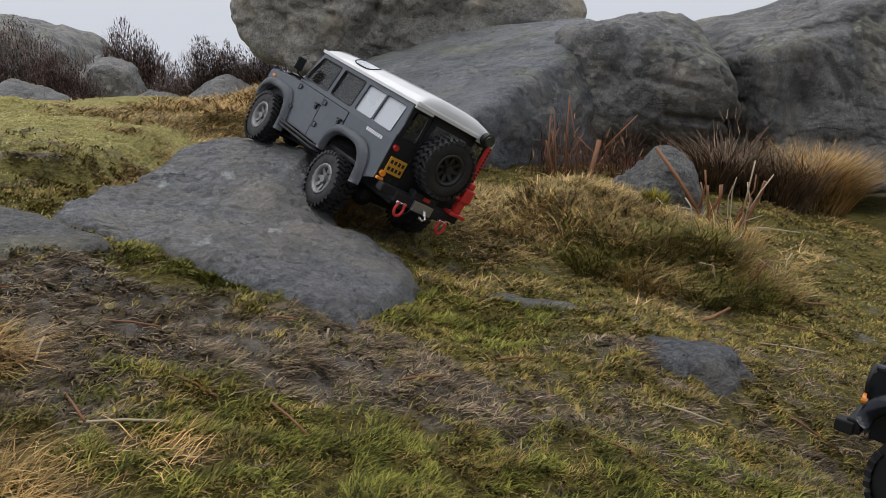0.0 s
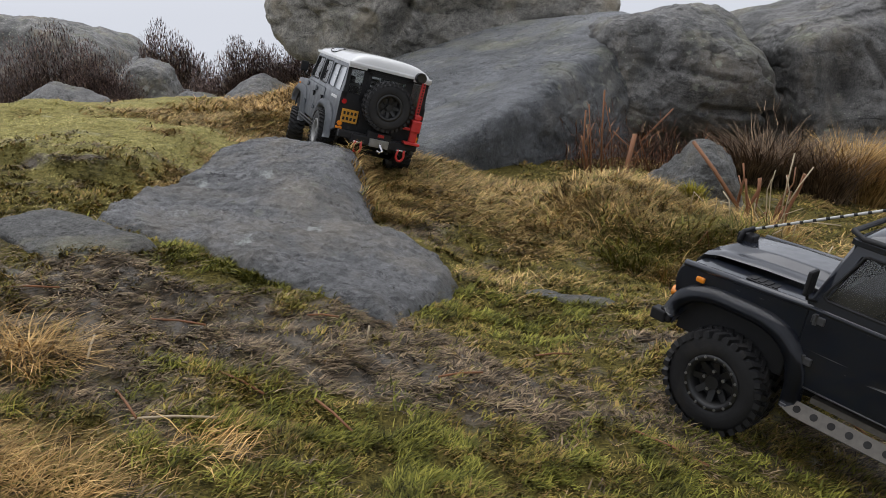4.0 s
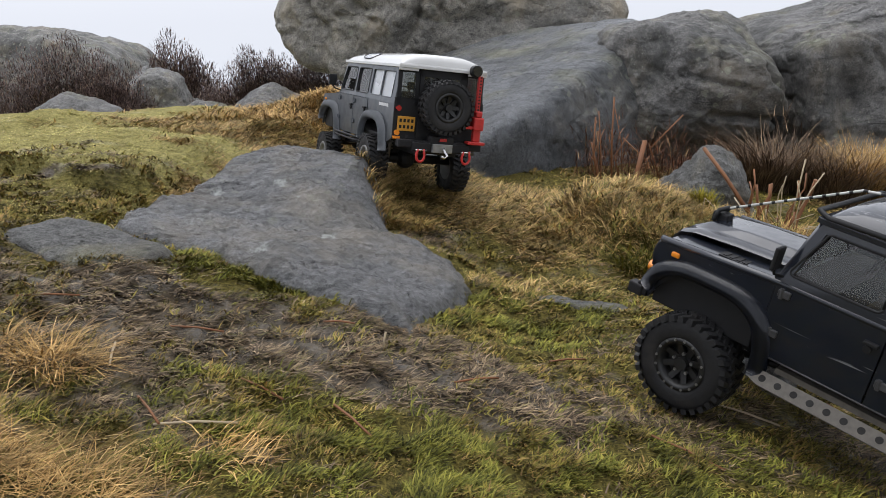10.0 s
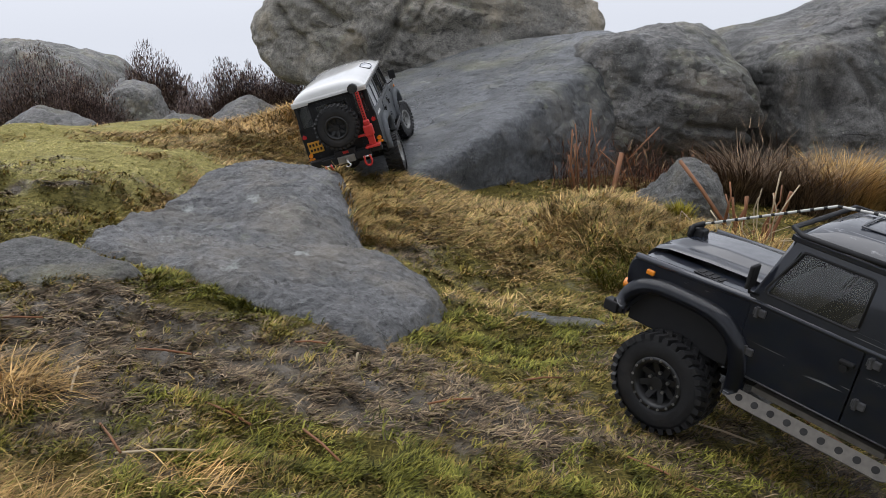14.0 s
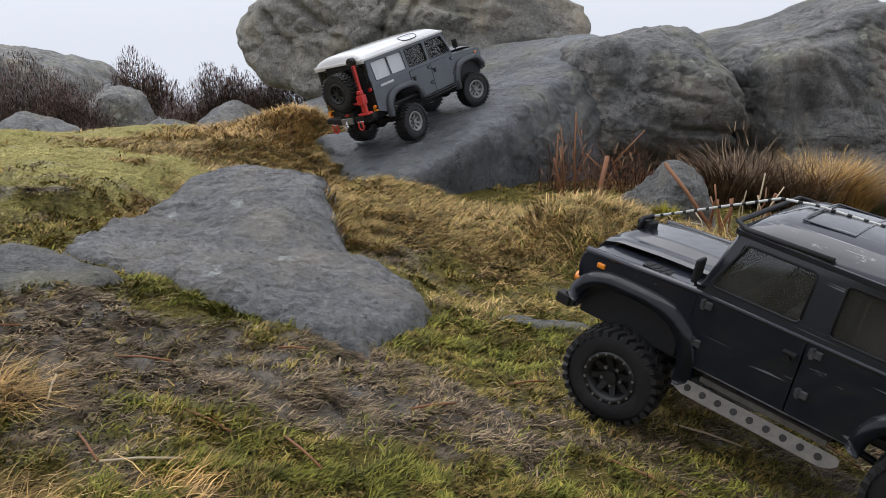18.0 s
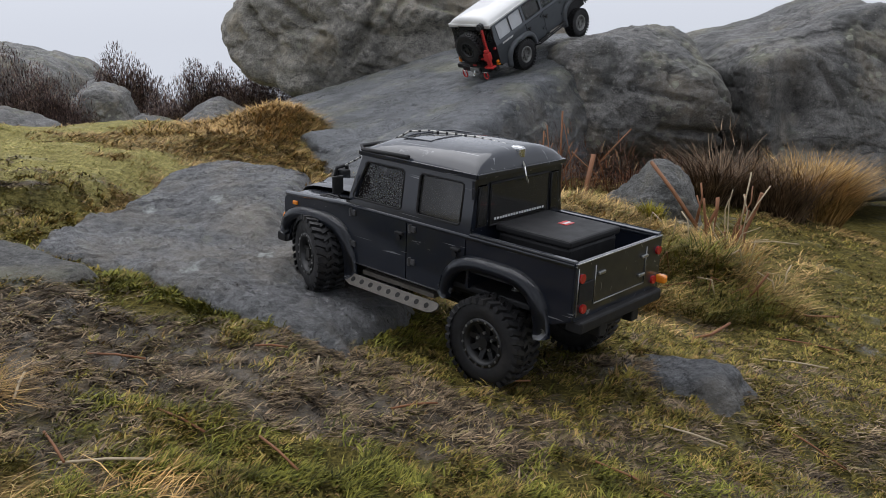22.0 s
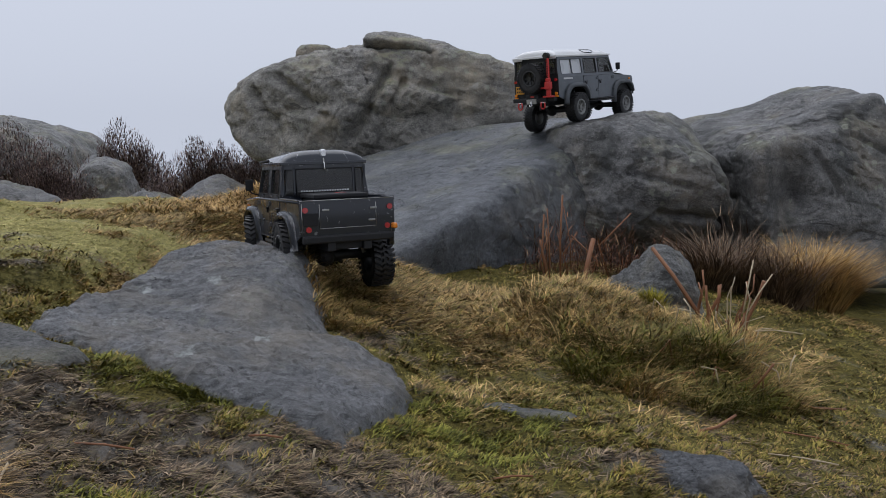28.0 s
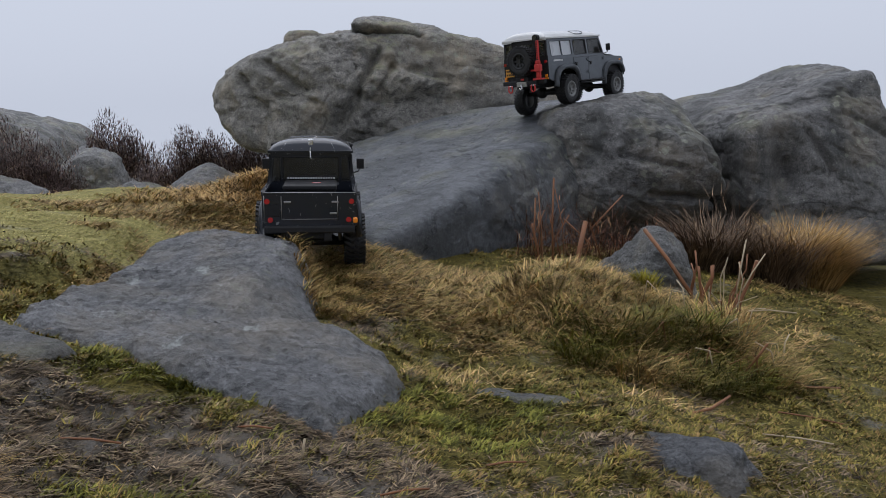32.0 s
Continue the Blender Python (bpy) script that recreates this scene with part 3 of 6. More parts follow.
    boulder("pointed_stone", (0.625, 1.92, -0.05), [(-0.8, -0.35, 0.9, 0.105), (0.55, -0.3, 0.85, 0.11), (1, -0.2, 0.15, 0.085), (-1, -0.3, 0.2, 0.105), (0.1, -1, 0.25, 0.085), (0, 1, 0.3, 0.1), (0, 0, -1, 0.15)], ROCK_SMALL, "pointed grey stone standing in dead grass", 10, 6, 0.012, 8, 2.0, crack=0.003)
    boulder("flat_stone", (-0.515, 1.16, 0.092), [(0.1, -0.1, 1, 0.03), (0.75, -0.6, 0.3, 0.105), (-0.85, 0.6, 0.2, 0.12), (-0.5, -0.85, 0.5, 0.07), (0.5, 0.8, 0.4, 0.06), (0, 0, -1, 0.08)], ROCK_SMALL, "flat grey stone sunk in the turf", 8, 6, 0.006, 12, 6.0)
    boulder("sunken_stone", (0.378, 1.035, -0.074), [(-0.1, 0.0, 1, 0.045), (0.8, -0.6, 0.35, 0.088), (0.7, -0.7, 0.9, 0.074), (-0.8, 0.6, 0.3, 0.085), (0.6, 0.8, 0.4, 0.048), (-0.6, -0.8, 0.6, 0.05), (0, 0, -1, 0.08)], STONE_DARK, "wet dark stone sunk in the grass", 9, 6, 0.008, 9, 7.0, crack=0.002)
    boulder("bare_strip", (0.19, 1.25, -0.05), [(0, 0, 1, 0.018), (0.5, 1, 0.4, 0.03), (-0.5, -1, 0.4, 0.022), (1, -0.45, 0.2, 0.085), (-1, 0.45, 0.2, 0.09), (0, 0, -1, 0.04)], ROCK_SMALL, "narrow strip of bare stone in turf", 6, 5, 0.006, 14, 17.0)
    far = [("moor_rock", (-1.05, 3.72, -0.05), (0.2, 0.14, 0.1)), ("moor_rock", (-0.74, 3.75, -0.01), (0.2, 0.14, 0.12)), ("moor_rock", (-1.34, 3.0, 0.1), (0.16, 0.12, 0.06)), ("moor_rock", (-2.55, 7.6, -0.35), (0.3, 0.3, 0.35)), ("moor_rock", (-1.5, 5.6, -0.33), (0.18, 0.15, 0.2)), ("moor_rock", (-1.9, 6.6, -0.45), (0.2, 0.2, 0.26)), ("moor_rock", (-1.95, 5.9, -0.1), (0.17, 0.14, 0.21))]
    for k, (name, place, (a, b, c)) in enumerate(far):
        boulder(name, place, [(-0.5, -0.3, 1, c), (0.35, -0.2, 1, c * 0.95), (1, -0.2, 0.3, a), (-1, 0, 0.3, a * 1.1), (0.1, -1, 0.3, b), (0, 1, 0, b * 1.2), (0, 0, -1, c * 1.5)], ROCK_DRY, "low grey gritstone rock among heather", 12, 5, 0.1 * a, 1.0 / a, 30.0 + k * 3, crack=0.03 * a)
    boulder("far_outcrop", (-5.3, 11.5, -1.05), [(0.215, 0, 0.977, 1.514), (0.52, 0, 0.85, 1.659), (-0.1, 0, 1, 1.6), (1, -0.1, 0.2, 1.5), (-1, 0, 0.2, 2.0), (0, -1, 0.4, 1.2), (0, 1, 0, 1.0), (0, 0, -1, 0.6)], ROCK_DRY, "long grey gritstone outcrop across the moor", 14, 6, 0.1, 0.8, 47.0, crack=0.03)


build_ground()
build_near_rock()
build_boulders()


# ---- model cars: x forward from the rear axle, y to the left, z up from the axles ----
def cuboid(bm, a, b, bevel=0.0):
    """A box between two corners, with rounded edges."""
    made = bmesh.ops.create_cube(bm, size=1)["verts"]
    for v in made:
        v.co = Vector([a[i] + (v.co[i] + 0.5) * (b[i] - a[i]) for i in range(3)])
    if bevel:
        edges = {e for v in made for e in v.link_edges}
        bmesh.ops.bevel(bm, geom=list(edges), offset=bevel, segments=2, affect="EDGES", profile=0.5)
    return bm


def slab(bm, places, thick):
    """A flat plate with the given outline, its back thick behind along the normal."""
    front = [bm.verts.new(p) for p in places]
    n = (Vector(places[1]) - Vector(places[0])).cross(Vector(places[-1]) - Vector(places[0])).normalized() * -thick
    back = [bm.verts.new(Vector(p) + n) for p in places]
    bm.faces.new(front)
    bm.faces.new(back[::-1])
    for i in range(len(front)):
        j = (i + 1) % len(front)
        bm.faces.new((front[j], front[i], back[i], back[j]))
    return bm


def tube(bm, places, r, seg=8):
    """A round bar along a line of places."""
    rings = []
    pts = [Vector(p) for p in places]
    for i, p in enumerate(pts):
        way = (pts[min(i + 1, len(pts) - 1)] - pts[max(i - 1, 0)]).normalized()
        side = way.orthogonal().normalized() if i == 0 else (side - way * side.dot(way)).normalized()
        up = way.cross(side)
        rings.append([bm.verts.new(p + side * (r * math.cos(k * math.tau / seg)) + up * (r * math.sin(k * math.tau / seg))) for k in range(seg)])
    for a, b in zip(rings, rings[1:]):
        for k in range(seg):
            bm.faces.new((a[k], a[(k + 1) % seg], b[(k + 1) % seg], b[k])).smooth = True
    bm.faces.new(rings[0][::-1])
    bm.faces.new(rings[-1])
    return bm


def drum(bm, m, r, depth, seg=20, r2=None):
    bmesh.ops.create_cone(bm, segments=seg, radius1=r, radius2=r if r2 is None else r2, depth=depth, cap_ends=True, matrix=m)
    return bm


def lathe(bm, profile, seg=36):
    """A ring turned about the y axis from (y, radius) pairs."""
    rings = [[bm.verts.new((r * math.cos(k * math.tau / seg), y, r * math.sin(k * math.tau / seg))) for k in range(seg)] for y, r in profile]
    for a, b in zip(rings, rings[1:] + rings[:1]):
        for k in range(seg):
            bm.faces.new((a[k], a[(k + 1) % seg], b[(k + 1) % seg], b[k])).smooth = True
    return bm


def tyre_bmesh(r, w):
    bm = lathe(bmesh.new(), [(-w * 0.42, r * 0.46), (-w * 0.5, r * 0.6), (-w * 0.5, r * 0.82), (-w * 0.44, r * 0.92), (w * 0.44, r * 0.92), (w * 0.5, r * 0.82), (w * 0.5, r * 0.6), (w * 0.42, r * 0.46)])
    return bm


def tread_bmesh(r, w):
    bm = bmesh.new()
    lugs = 30
    for k in range(lugs):
        for row, (y0, y1, off) in enumerate(((-0.56, -0.2, 0.0), (-0.22, 0.06, 0.5), (-0.04, 0.24, 0.0), (0.2, 0.56, 0.5))):
            turn = Matrix.Rotation((k + off) * math.tau / lugs, 4, "Y")
            skew = (-1) ** row * 0.1 * r
            half = r * math.tau / lugs * 0.3
            top, low = r * (1.0 if row in (1, 2) else 0.985), r * 0.87
            co = [(-half + skew, y0 * w, low), (half + skew, y0 * w, low), (half - skew * 0.3, y1 * w, low), (-half - skew * 0.3, y1 * w, low)]
            a = [bm.verts.new(turn @ Vector(c)) for c in co]
            b = [bm.verts.new(turn @ Vector((c[0] * 0.8, c[1] * 0.97, top))) for c in co]
            bm.faces.new(b)
            for i in range(4):
                j = (i + 1) % 4
                bm.faces.new((a[i], a[j], b[j], b[i]))
    return bm


def wheel(name, root, place, r, w, side, rim_mat, bolt_mat, steel_bolts=16):
    """A wheel whose outer face looks to y = side: hub, tyre, rim, ring of bolts."""
    hub = part(name, drum(bmesh.new(), pose(0, side * w * 0.3, 0, 90), r * 0.13, w * 0.25, 12), rim_mat, root)
    hub.matrix_basis = Matrix.Translation(place)
    part("tyre", tyre_bmesh(r, w), TYRE, hub, "chunky black off-road tyre")
    tagged(part("tread_block", tread_bmesh(r, w), TYRE, hub), kind="stuff")
    o = side * w
    bm = lathe(bmesh.new(), [(-o * 0.46, r * 0.5), (-o * 0.46, r * 0.46), (o * 0.1, r * 0.36), (o * 0.44, r * 0.42), (o * 0.5, r * 0.46), (o * 0.5, r * 0.53), (o * 0.4, r * 0.55)])
    drum(bm, pose(0, o * 0.12, 0, 90), r * 0.4, w * 0.06, 28)
    for k in range(8):
        turn = Matrix.Rotation(k * math.tau / 8, 4, "Y")
        a = [turn @ Vector(p) for p in ((-r * 0.07, o * 0.24, r * 0.1), (r * 0.07, o * 0.24, r * 0.1), (r * 0.055, o * 0.36, r * 0.42), (-r * 0.055, o * 0.36, r * 0.42))]
        slab(bm, a if side < 0 else a[::-1], w * 0.1)
    part("rim", bm, rim_mat, hub)
    bm = bmesh.new()
    for k in range(steel_bolts):
        turn = Matrix.Rotation(k * math.tau / steel_bolts, 4, "Y")
        drum(bm, turn @ Matrix.Translation((0, o * 0.5, r * 0.5)) @ pose(0, 0, 0, 90), r * 0.028, w * 0.06, 6)
    for k in range(5):
        turn = Matrix.Rotation(k * math.tau / 5, 4, "Y")
        drum(bm, turn @ Matrix.Translation((0, o * 0.3, r * 0.2)) @ pose(0, 0, 0, 90), r * 0.035, w * 0.1, 6)
    if steel_bolts:
        tagged(part("rim_bolt", bm, bolt_mat, hub), kind="stuff")
    else:
        bm.free()
    return hub


WAIST, GUTTER, SILL, HALF = 0.117, 0.188, 0.034, 0.0945
ARCH, ARCH_UP = 0.073, 0.01  # radius of the wheel openings, and their rise over the axles


def side_y(z):
    """Half width of the cab at a height: it leans in above the waist."""
    return HALF if z <= WAIST else HALF - 0.009 * (z - WAIST) / (GUTTER - WAIST)


def on_side(pairs, s, out=0.0):
    pts = [(x, s * (side_y(z) + out), z) for x, z in pairs]
    return pts if s < 0 else pts[::-1]


def arch(cx, r=ARCH, z0=SILL):
    """Outline points over a wheel from its front to its rear."""
    low = math.asin(max(min((z0 - ARCH_UP) / r, 1), -1))
    n = 14
    return [(cx + r * math.cos(low + (math.pi - 2 * low) * k / n), ARCH_UP + r * math.sin(low + (math.pi - 2 * low) * k / n)) for k in range(n + 1)]


def flare(name, root, cx, s, mat, first=18, last=172, r=ARCH):
    """A moulded wheel-arch lip with a flat top and squared shoulders, from the first to the last degree."""
    bm = bmesh.new()
    n, rings = 20, []
    for k in range(n + 1):
        a = radians(first) + radians(last - first) * k / n
        c, sn = math.cos(a), math.sin(a)
        square = 1 + 0.13 * abs(math.sin(2 * a)) ** 2
        ring = []
        for dr, dy in ((-0.004, 0.0), (-0.004, 0.0115), (-0.001, 0.0135), (0.004, 0.013), (0.0105, 0.009), (0.0125, 0.0)):
            ring.append(bm.verts.new((cx + (r + dr) * c * square, s * (HALF - 0.002 + dy), ARCH_UP + (r + dr) * sn * (square if sn > 0.5 else 1))))
        rings.append(ring)
    for a, b in zip(rings, rings[1:]):
        for k in range(5):
            bm.faces.new((a[k], a[k + 1], b[k + 1], b[k])).smooth = True
    bmesh.ops.solidify(bm, geom=bm.faces[:], thickness=0.0012)
    return part(name, bm, mat, root)


def roof_shell(x0, x1, mat, root, label, over=0.004, high=0.026):
    """The roof: a shallow tray with round shoulders."""
    bm = bmesh.new()
    xs = [x1, x1 - 0.003, x1 - 0.012, x1 - 0.03] + [x1 - 0.03 - (x1 - x0 - 0.05) * k / 6 for k in range(1, 6)] + [x0 + 0.02, x0 + 0.008, x0 + 0.002, x0]
    rises = [0.0, 0.25, 0.55, 0.8] + [0.88, 0.94, 0.97, 1.0, 1.0] + [0.97, 0.85, 0.5, 0.0]
    rings = []
    for x, q in zip(xs, rises):
        ring = []
        for k in range(25):
            u = -1 + 2 * k / 24
            u = math.copysign(abs(u) ** 0.75, u)
            ring.append(bm.verts.new((x, u * (side_y(GUTTER) + over), GUTTER + 0.002 + high * q * (1 - abs(u) ** 3.2) ** 0.6)))
        rings.append(ring)
    for a, b in zip(rings, rings[1:]):
        for k in range(24):
            bm.faces.new((a[k], a[k + 1], b[k + 1], b[k])).smooth = True
    bmesh.ops.recalc_face_normals(bm, faces=bm.faces[:])
    ob = part("roof", bm, mat, root, label)
    bm = bmesh.new()
    y = side_y(GUTTER) + over
    for s in (1, -1):
        cuboid(bm, (x0, s * y - 0.002, GUTTER - 0.002), (x1, s * y + 0.002, GUTTER + 0.004), 0.0008)
    cuboid(bm, (x1 - 0.002, -y, GUTTER - 0.002), (x1 + 0.003, y, GUTTER + 0.004), 0.0008)
    cuboid(bm, (x0 - 0.002, -y, GUTTER - 0.002), (x0 + 0.002, y, GUTTER + 0.004), 0.0008)
    part("roof_gutter", bm, mat, root)
    return ob


def front_end(root, body, flare_mat):
    """Wings, bonnet, grille, lamps, bulkhead and windscreen."""
    for s in (1, -1):
        out = [(0.402, 0.056), (0.404, 0.092), (0.402, 0.1), (0.396, 0.105), (0.384, 0.108), (0.262, WAIST - 0.002), (0.262, SILL)]
        out += [p for p in arch(0.328)[::-1] if p[0] < 0.4]
        part("wing", slab(bmesh.new(), on_side(out, s), 0.004), body, root)
        bm = bmesh.new()
        nose = [(0.262, WAIST - 0.002), (0.384, 0.108), (0.396, 0.105), (0.402, 0.1), (0.404, 0.092)]
        for (xa, za), (xb, zb) in zip(nose, nose[1:]):
            top = [(xb, s * HALF, zb), (xa, s * HALF, za), (xa, s * 0.058, za + 0.002), (xb, s * 0.058, zb + 0.002)]
            slab(bm, top if s > 0 else top[::-1], 0.004)
        cuboid(bm, (0.398, min(s * 0.058, s * HALF), 0.052), (0.403, max(s * 0.058, s * HALF), 0.088), 0.001)
        part("wing_top", bm, body, root)
        flare("arch_flare", root, 0.328, s, flare_mat, 30, 180)
        vent = cuboid(bmesh.new(), (0.3, min(s * 0.066, s * 0.084), 0.1118), (0.335, max(s * 0.066, s * 0.084), 0.1135), 0.0006)
        for k in range(4):
            cuboid(vent, (0.303 + k * 0.0078, min(s * 0.068, s * 0.082), 0.1135), (0.3075 + k * 0.0078, max(s * 0.068, s * 0.082), 0.1143))
        part("wing_vent", vent, BLACK_TRIM, root)
        lamp = part("headlight", drum(bmesh.new(), pose(0.404, s * 0.074, 0.086, 0, 90), 0.014, 0.008, 20), CLEAR_LENS, root, "round clear headlight")
        part("lamp_bezel", lathe_x(0.4045, s * 0.074, 0.086, 0.0165, 0.013), BLACK_TRIM, lamp)
        part("indicator", drum(bmesh.new(), pose(0.404, s * 0.0895, 0.07, 0, 90), 0.006, 0.006, 14), ORANGE_LENS, root, "round orange indicator")
        bm = cuboid(bmesh.new(), (0.372, s * HALF - 0.003, 0.0925), (0.382, s * HALF + 0.003, 0.0985), 0.0015)
        part("side_repeater", bm, ORANGE_LENS, root, "small orange side lamp")
    bm = bmesh.new()
    rows = []
    for x, z in ((0.407, 0.094), (0.405, 0.106), (0.398, 0.114), (0.38, 0.119), (0.33, 0.123), (0.266, 0.1255)):
        ring = []
        for k in range(17):
            u = -1 + k / 8
            swell = 0.007 * step(0.66, 0.5, abs(u)) * step(0.407, 0.37, x)
            edge = 0.003 * step(0.9, 1.0, abs(u))
            ring.append(bm.verts.new((x, u * 0.06, z + swell - edge)))
        rows.append(ring)
    for a, b in zip(rows, rows[1:]):
        for k in range(16):
            bm.faces.new((a[k], a[k + 1], b[k + 1], b[k])).smooth = True
    bmesh.ops.recalc_face_normals(bm, faces=bm.faces[:])
    part("bonnet", bm, body, root)
    bm = cuboid(bmesh.new(), (0.396, -0.058, 0.055), (0.401, 0.058, 0.095))
    for k in range(5):
        cuboid(bm, (0.4, -0.05, 0.06 + k * 0.0065), (0.404, 0.05, 0.063 + k * 0.0065), 0.0008)
    part("grille", bm, BLACK_TRIM, root, "black slatted grille")
    part("bulkhead", cuboid(bmesh.new(), (0.27, -0.088, 0.03), (0.395, 0.088, 0.104), 0.002), BLACK_TRIM, root)
    # windscreen
    base, head = (0.262, WAIST), (0.24, GUTTER)
    bm = bmesh.new()
    for s in (1, -1):
        tube(bm, [(base[0], s * (side_y(WAIST) - 0.004), base[1]), (head[0], s * (side_y(GUTTER) - 0.004), head[1])], 0.0038, 8)
    tube(bm, [(base[0], -side_y(WAIST), base[1] + 0.002), (base[0], side_y(WAIST), base[1] + 0.002)], 0.0035)
    tube(bm, [(head[0], -side_y(GUTTER), head[1] - 0.002), (head[0], side_y(GUTTER), head[1] - 0.002)], 0.0035)
    tube(bm, [(base[0], 0, base[1]), (head[0], 0, head[1])], 0.002)
    part("windscreen_frame", bm, body, root)


def lathe_x(x, y, z, r0, r1, depth=0.006):
    """A flat ring that faces forward."""
    bm = bmesh.new()
    lathe(bm, [(-depth / 2, r1), (-depth / 2, r0), (depth / 2, r0), (depth / 2, r1)], 20)
    bm.transform(Matrix.Translation((x, y, z)) @ Matrix.Rotation(radians(90), 4, "Z"))
    return bm


def pane(name, root, x0, x1, s, mat, z0=WAIST + 0.009, z1=GUTTER - 0.01, slope=0.0, frame_mat=None):
    """A side window: glass with round corners in a rubber frame."""
    out, c = [], 0.005
    for (px, pz), (ux, uz), (vx, vz) in (((x0, z0), (0, 1), (1, 0)), ((x1, z0), (-1, 0), (0, 1)), ((x1 - slope, z1), (0, -1), (-1, 0)), ((x0, z1), (1, 0), (0, -1))):
        for k in range(4):
            a = k * math.pi / 6
            out.append((px + c * (ux * (1 - math.sin(a)) + vx * (1 - math.cos(a))), pz + c * (uz * (1 - math.sin(a)) + vz * (1 - math.cos(a)))))
    g = part(name, slab(bmesh.new(), on_side(out, s, -0.003), 0.0008), mat, root)
    g.visible_shadow = False
    bm = bmesh.new()
    ring = [Vector((x, s * (side_y(z) - 0.0005), z)) for x, z in out]
    tube(bm, ring + ring[:1], 0.0016, 6)
    part("window_seal", bm, frame_mat or BLACK_TRIM, g)
    return g


def upper_side(root, s, edges, top_x0, top_x1, mat):
    """Pillars and rails of the cab side; edges: pairs of x between which there is sheet, and their lean."""
    for a, b, lean in edges:
        part("pillar", slab(bmesh.new(), on_side([(a, WAIST), (b, WAIST), (b - lean, GUTTER), (a - (lean if lean and a > 0.2 else 0), GUTTER)], s), 0.004), mat, root)
    part("roof_rail", slab(bmesh.new(), on_side([(top_x0, GUTTER - 0.011), (top_x1, GUTTER - 0.011), (top_x1, GUTTER), (top_x0, GUTTER)], s, 0.0004), 0.004), mat, root)
    part("waist_rail", slab(bmesh.new(), on_side([(top_x0, WAIST), (top_x1 + 0.02, WAIST), (top_x1 + 0.02, WAIST + 0.01), (top_x0, WAIST + 0.01)], s, 0.0004), 0.004), mat, root)


def door(root, outline, s, mat, handle_x, hinge_x):
    d = part("door", slab(bmesh.new(), on_side(outline, s, 0.0012), 0.003), mat, root)
    bm = cuboid(bmesh.new(), (handle_x - 0.008, min(s * HALF, s * (HALF + 0.006)), 0.0945), (handle_x + 0.006, max(s * HALF, s * (HALF + 0.006)), 0.0985), 0.001)
    drum(bm, pose(handle_x + 0.001, s * (HALF + 0.002), 0.09, 90), 0.004, 0.004, 10)
    part("door_handle", bm, BLACK_TRIM, d)
    for z in (0.062, 0.106):
        bm = bmesh.new()
        y0, y1 = sorted((s * HALF, s * (HALF + 0.004)))
        cuboid(bm, (hinge_x - 0.009, y0, z - 0.004), (hinge_x + 0.004, y1, z + 0.004), 0.001)
        drum(bm, pose(hinge_x + 0.0, s * (HALF + 0.003), z), 0.0022, 0.011, 8)
        part("door_hinge", bm, WORN_BLACK if mat == BLACK_PAINT else mat, d)
    return d


def mirror(root, s):
    bm = tube(bmesh.new(), [(0.258, s * 0.094, 0.122), (0.262, s * 0.108, 0.126), (0.262, s * 0.114, 0.136)], 0.0016, 6)
    cuboid(bm, (0.259, min(s * 0.104, s * 0.122), 0.132), (0.2635, max(s * 0.104, s * 0.122), 0.157), 0.002)
    part("door_mirror", bm, BLACK_TRIM, root, "black door mirror")


def running_gear(root, bm_mat=BLACK_TRIM):
    """Chassis rails, axles, shocks and sump."""
    bm = bmesh.new()
    for s in (1, -1):
        cuboid(bm, (-0.12, s * 0.036 - 0.008, 0.02), (0.41, s * 0.036 + 0.008, 0.044), 0.002)
    for x in (-0.1, 0.08, 0.24, 0.39):
        cuboid(bm, (x - 0.008, -0.04, 0.022), (x + 0.008, 0.04, 0.04), 0.002)
    cuboid(bm, (0.1, -0.035, -0.004), (0.24, 0.035, 0.03), 0.006)
    part("chassis", bm, bm_mat, root, "black chassis rails")
    for x in (0.0, 0.328):
        bm = tube(bmesh.new(), [(x, -0.085, 0), (x, 0.085, 0)], 0.0095, 10)
        bmesh.ops.create_uvsphere(bm, u_segments=14, v_segments=10, radius=0.021, matrix=Matrix.Translation((x, 0.018, 0)))
        tube(bm, [(x, 0.05, 0.0), (0.165, 0.03, 0.012)], 0.004, 8)
        tube(bm, [(x, -0.05, 0.0), (0.165, -0.03, 0.012)], 0.004, 8)
        part("axle", bm, BLACK_TRIM, root, "black beam axle")
        for s in (1, -1):
            bm = tube(bmesh.new(), [(x - 0.012, s * 0.062, 0.002), (x - 0.004, s * 0.052, 0.075)], 0.0045, 10)
            for k in range(6):
                z = 0.018 + k * 0.007
                tube(bm, [(x - 0.01 + 0.007 * math.cos(a), s * 0.059 + 0.007 * math.sin(a), z + a * 0.0006) for a in [i * 0.9 for i in range(8)]], 0.0012, 5)
            part("shock_absorber", bm, STEEL, root, "coil-sprung shock absorber")
    part("underbody", cuboid(bmesh.new(), (-0.1, -0.088, 0.044), (0.262, 0.088, 0.052), 0.002), BLACK_TRIM, root)


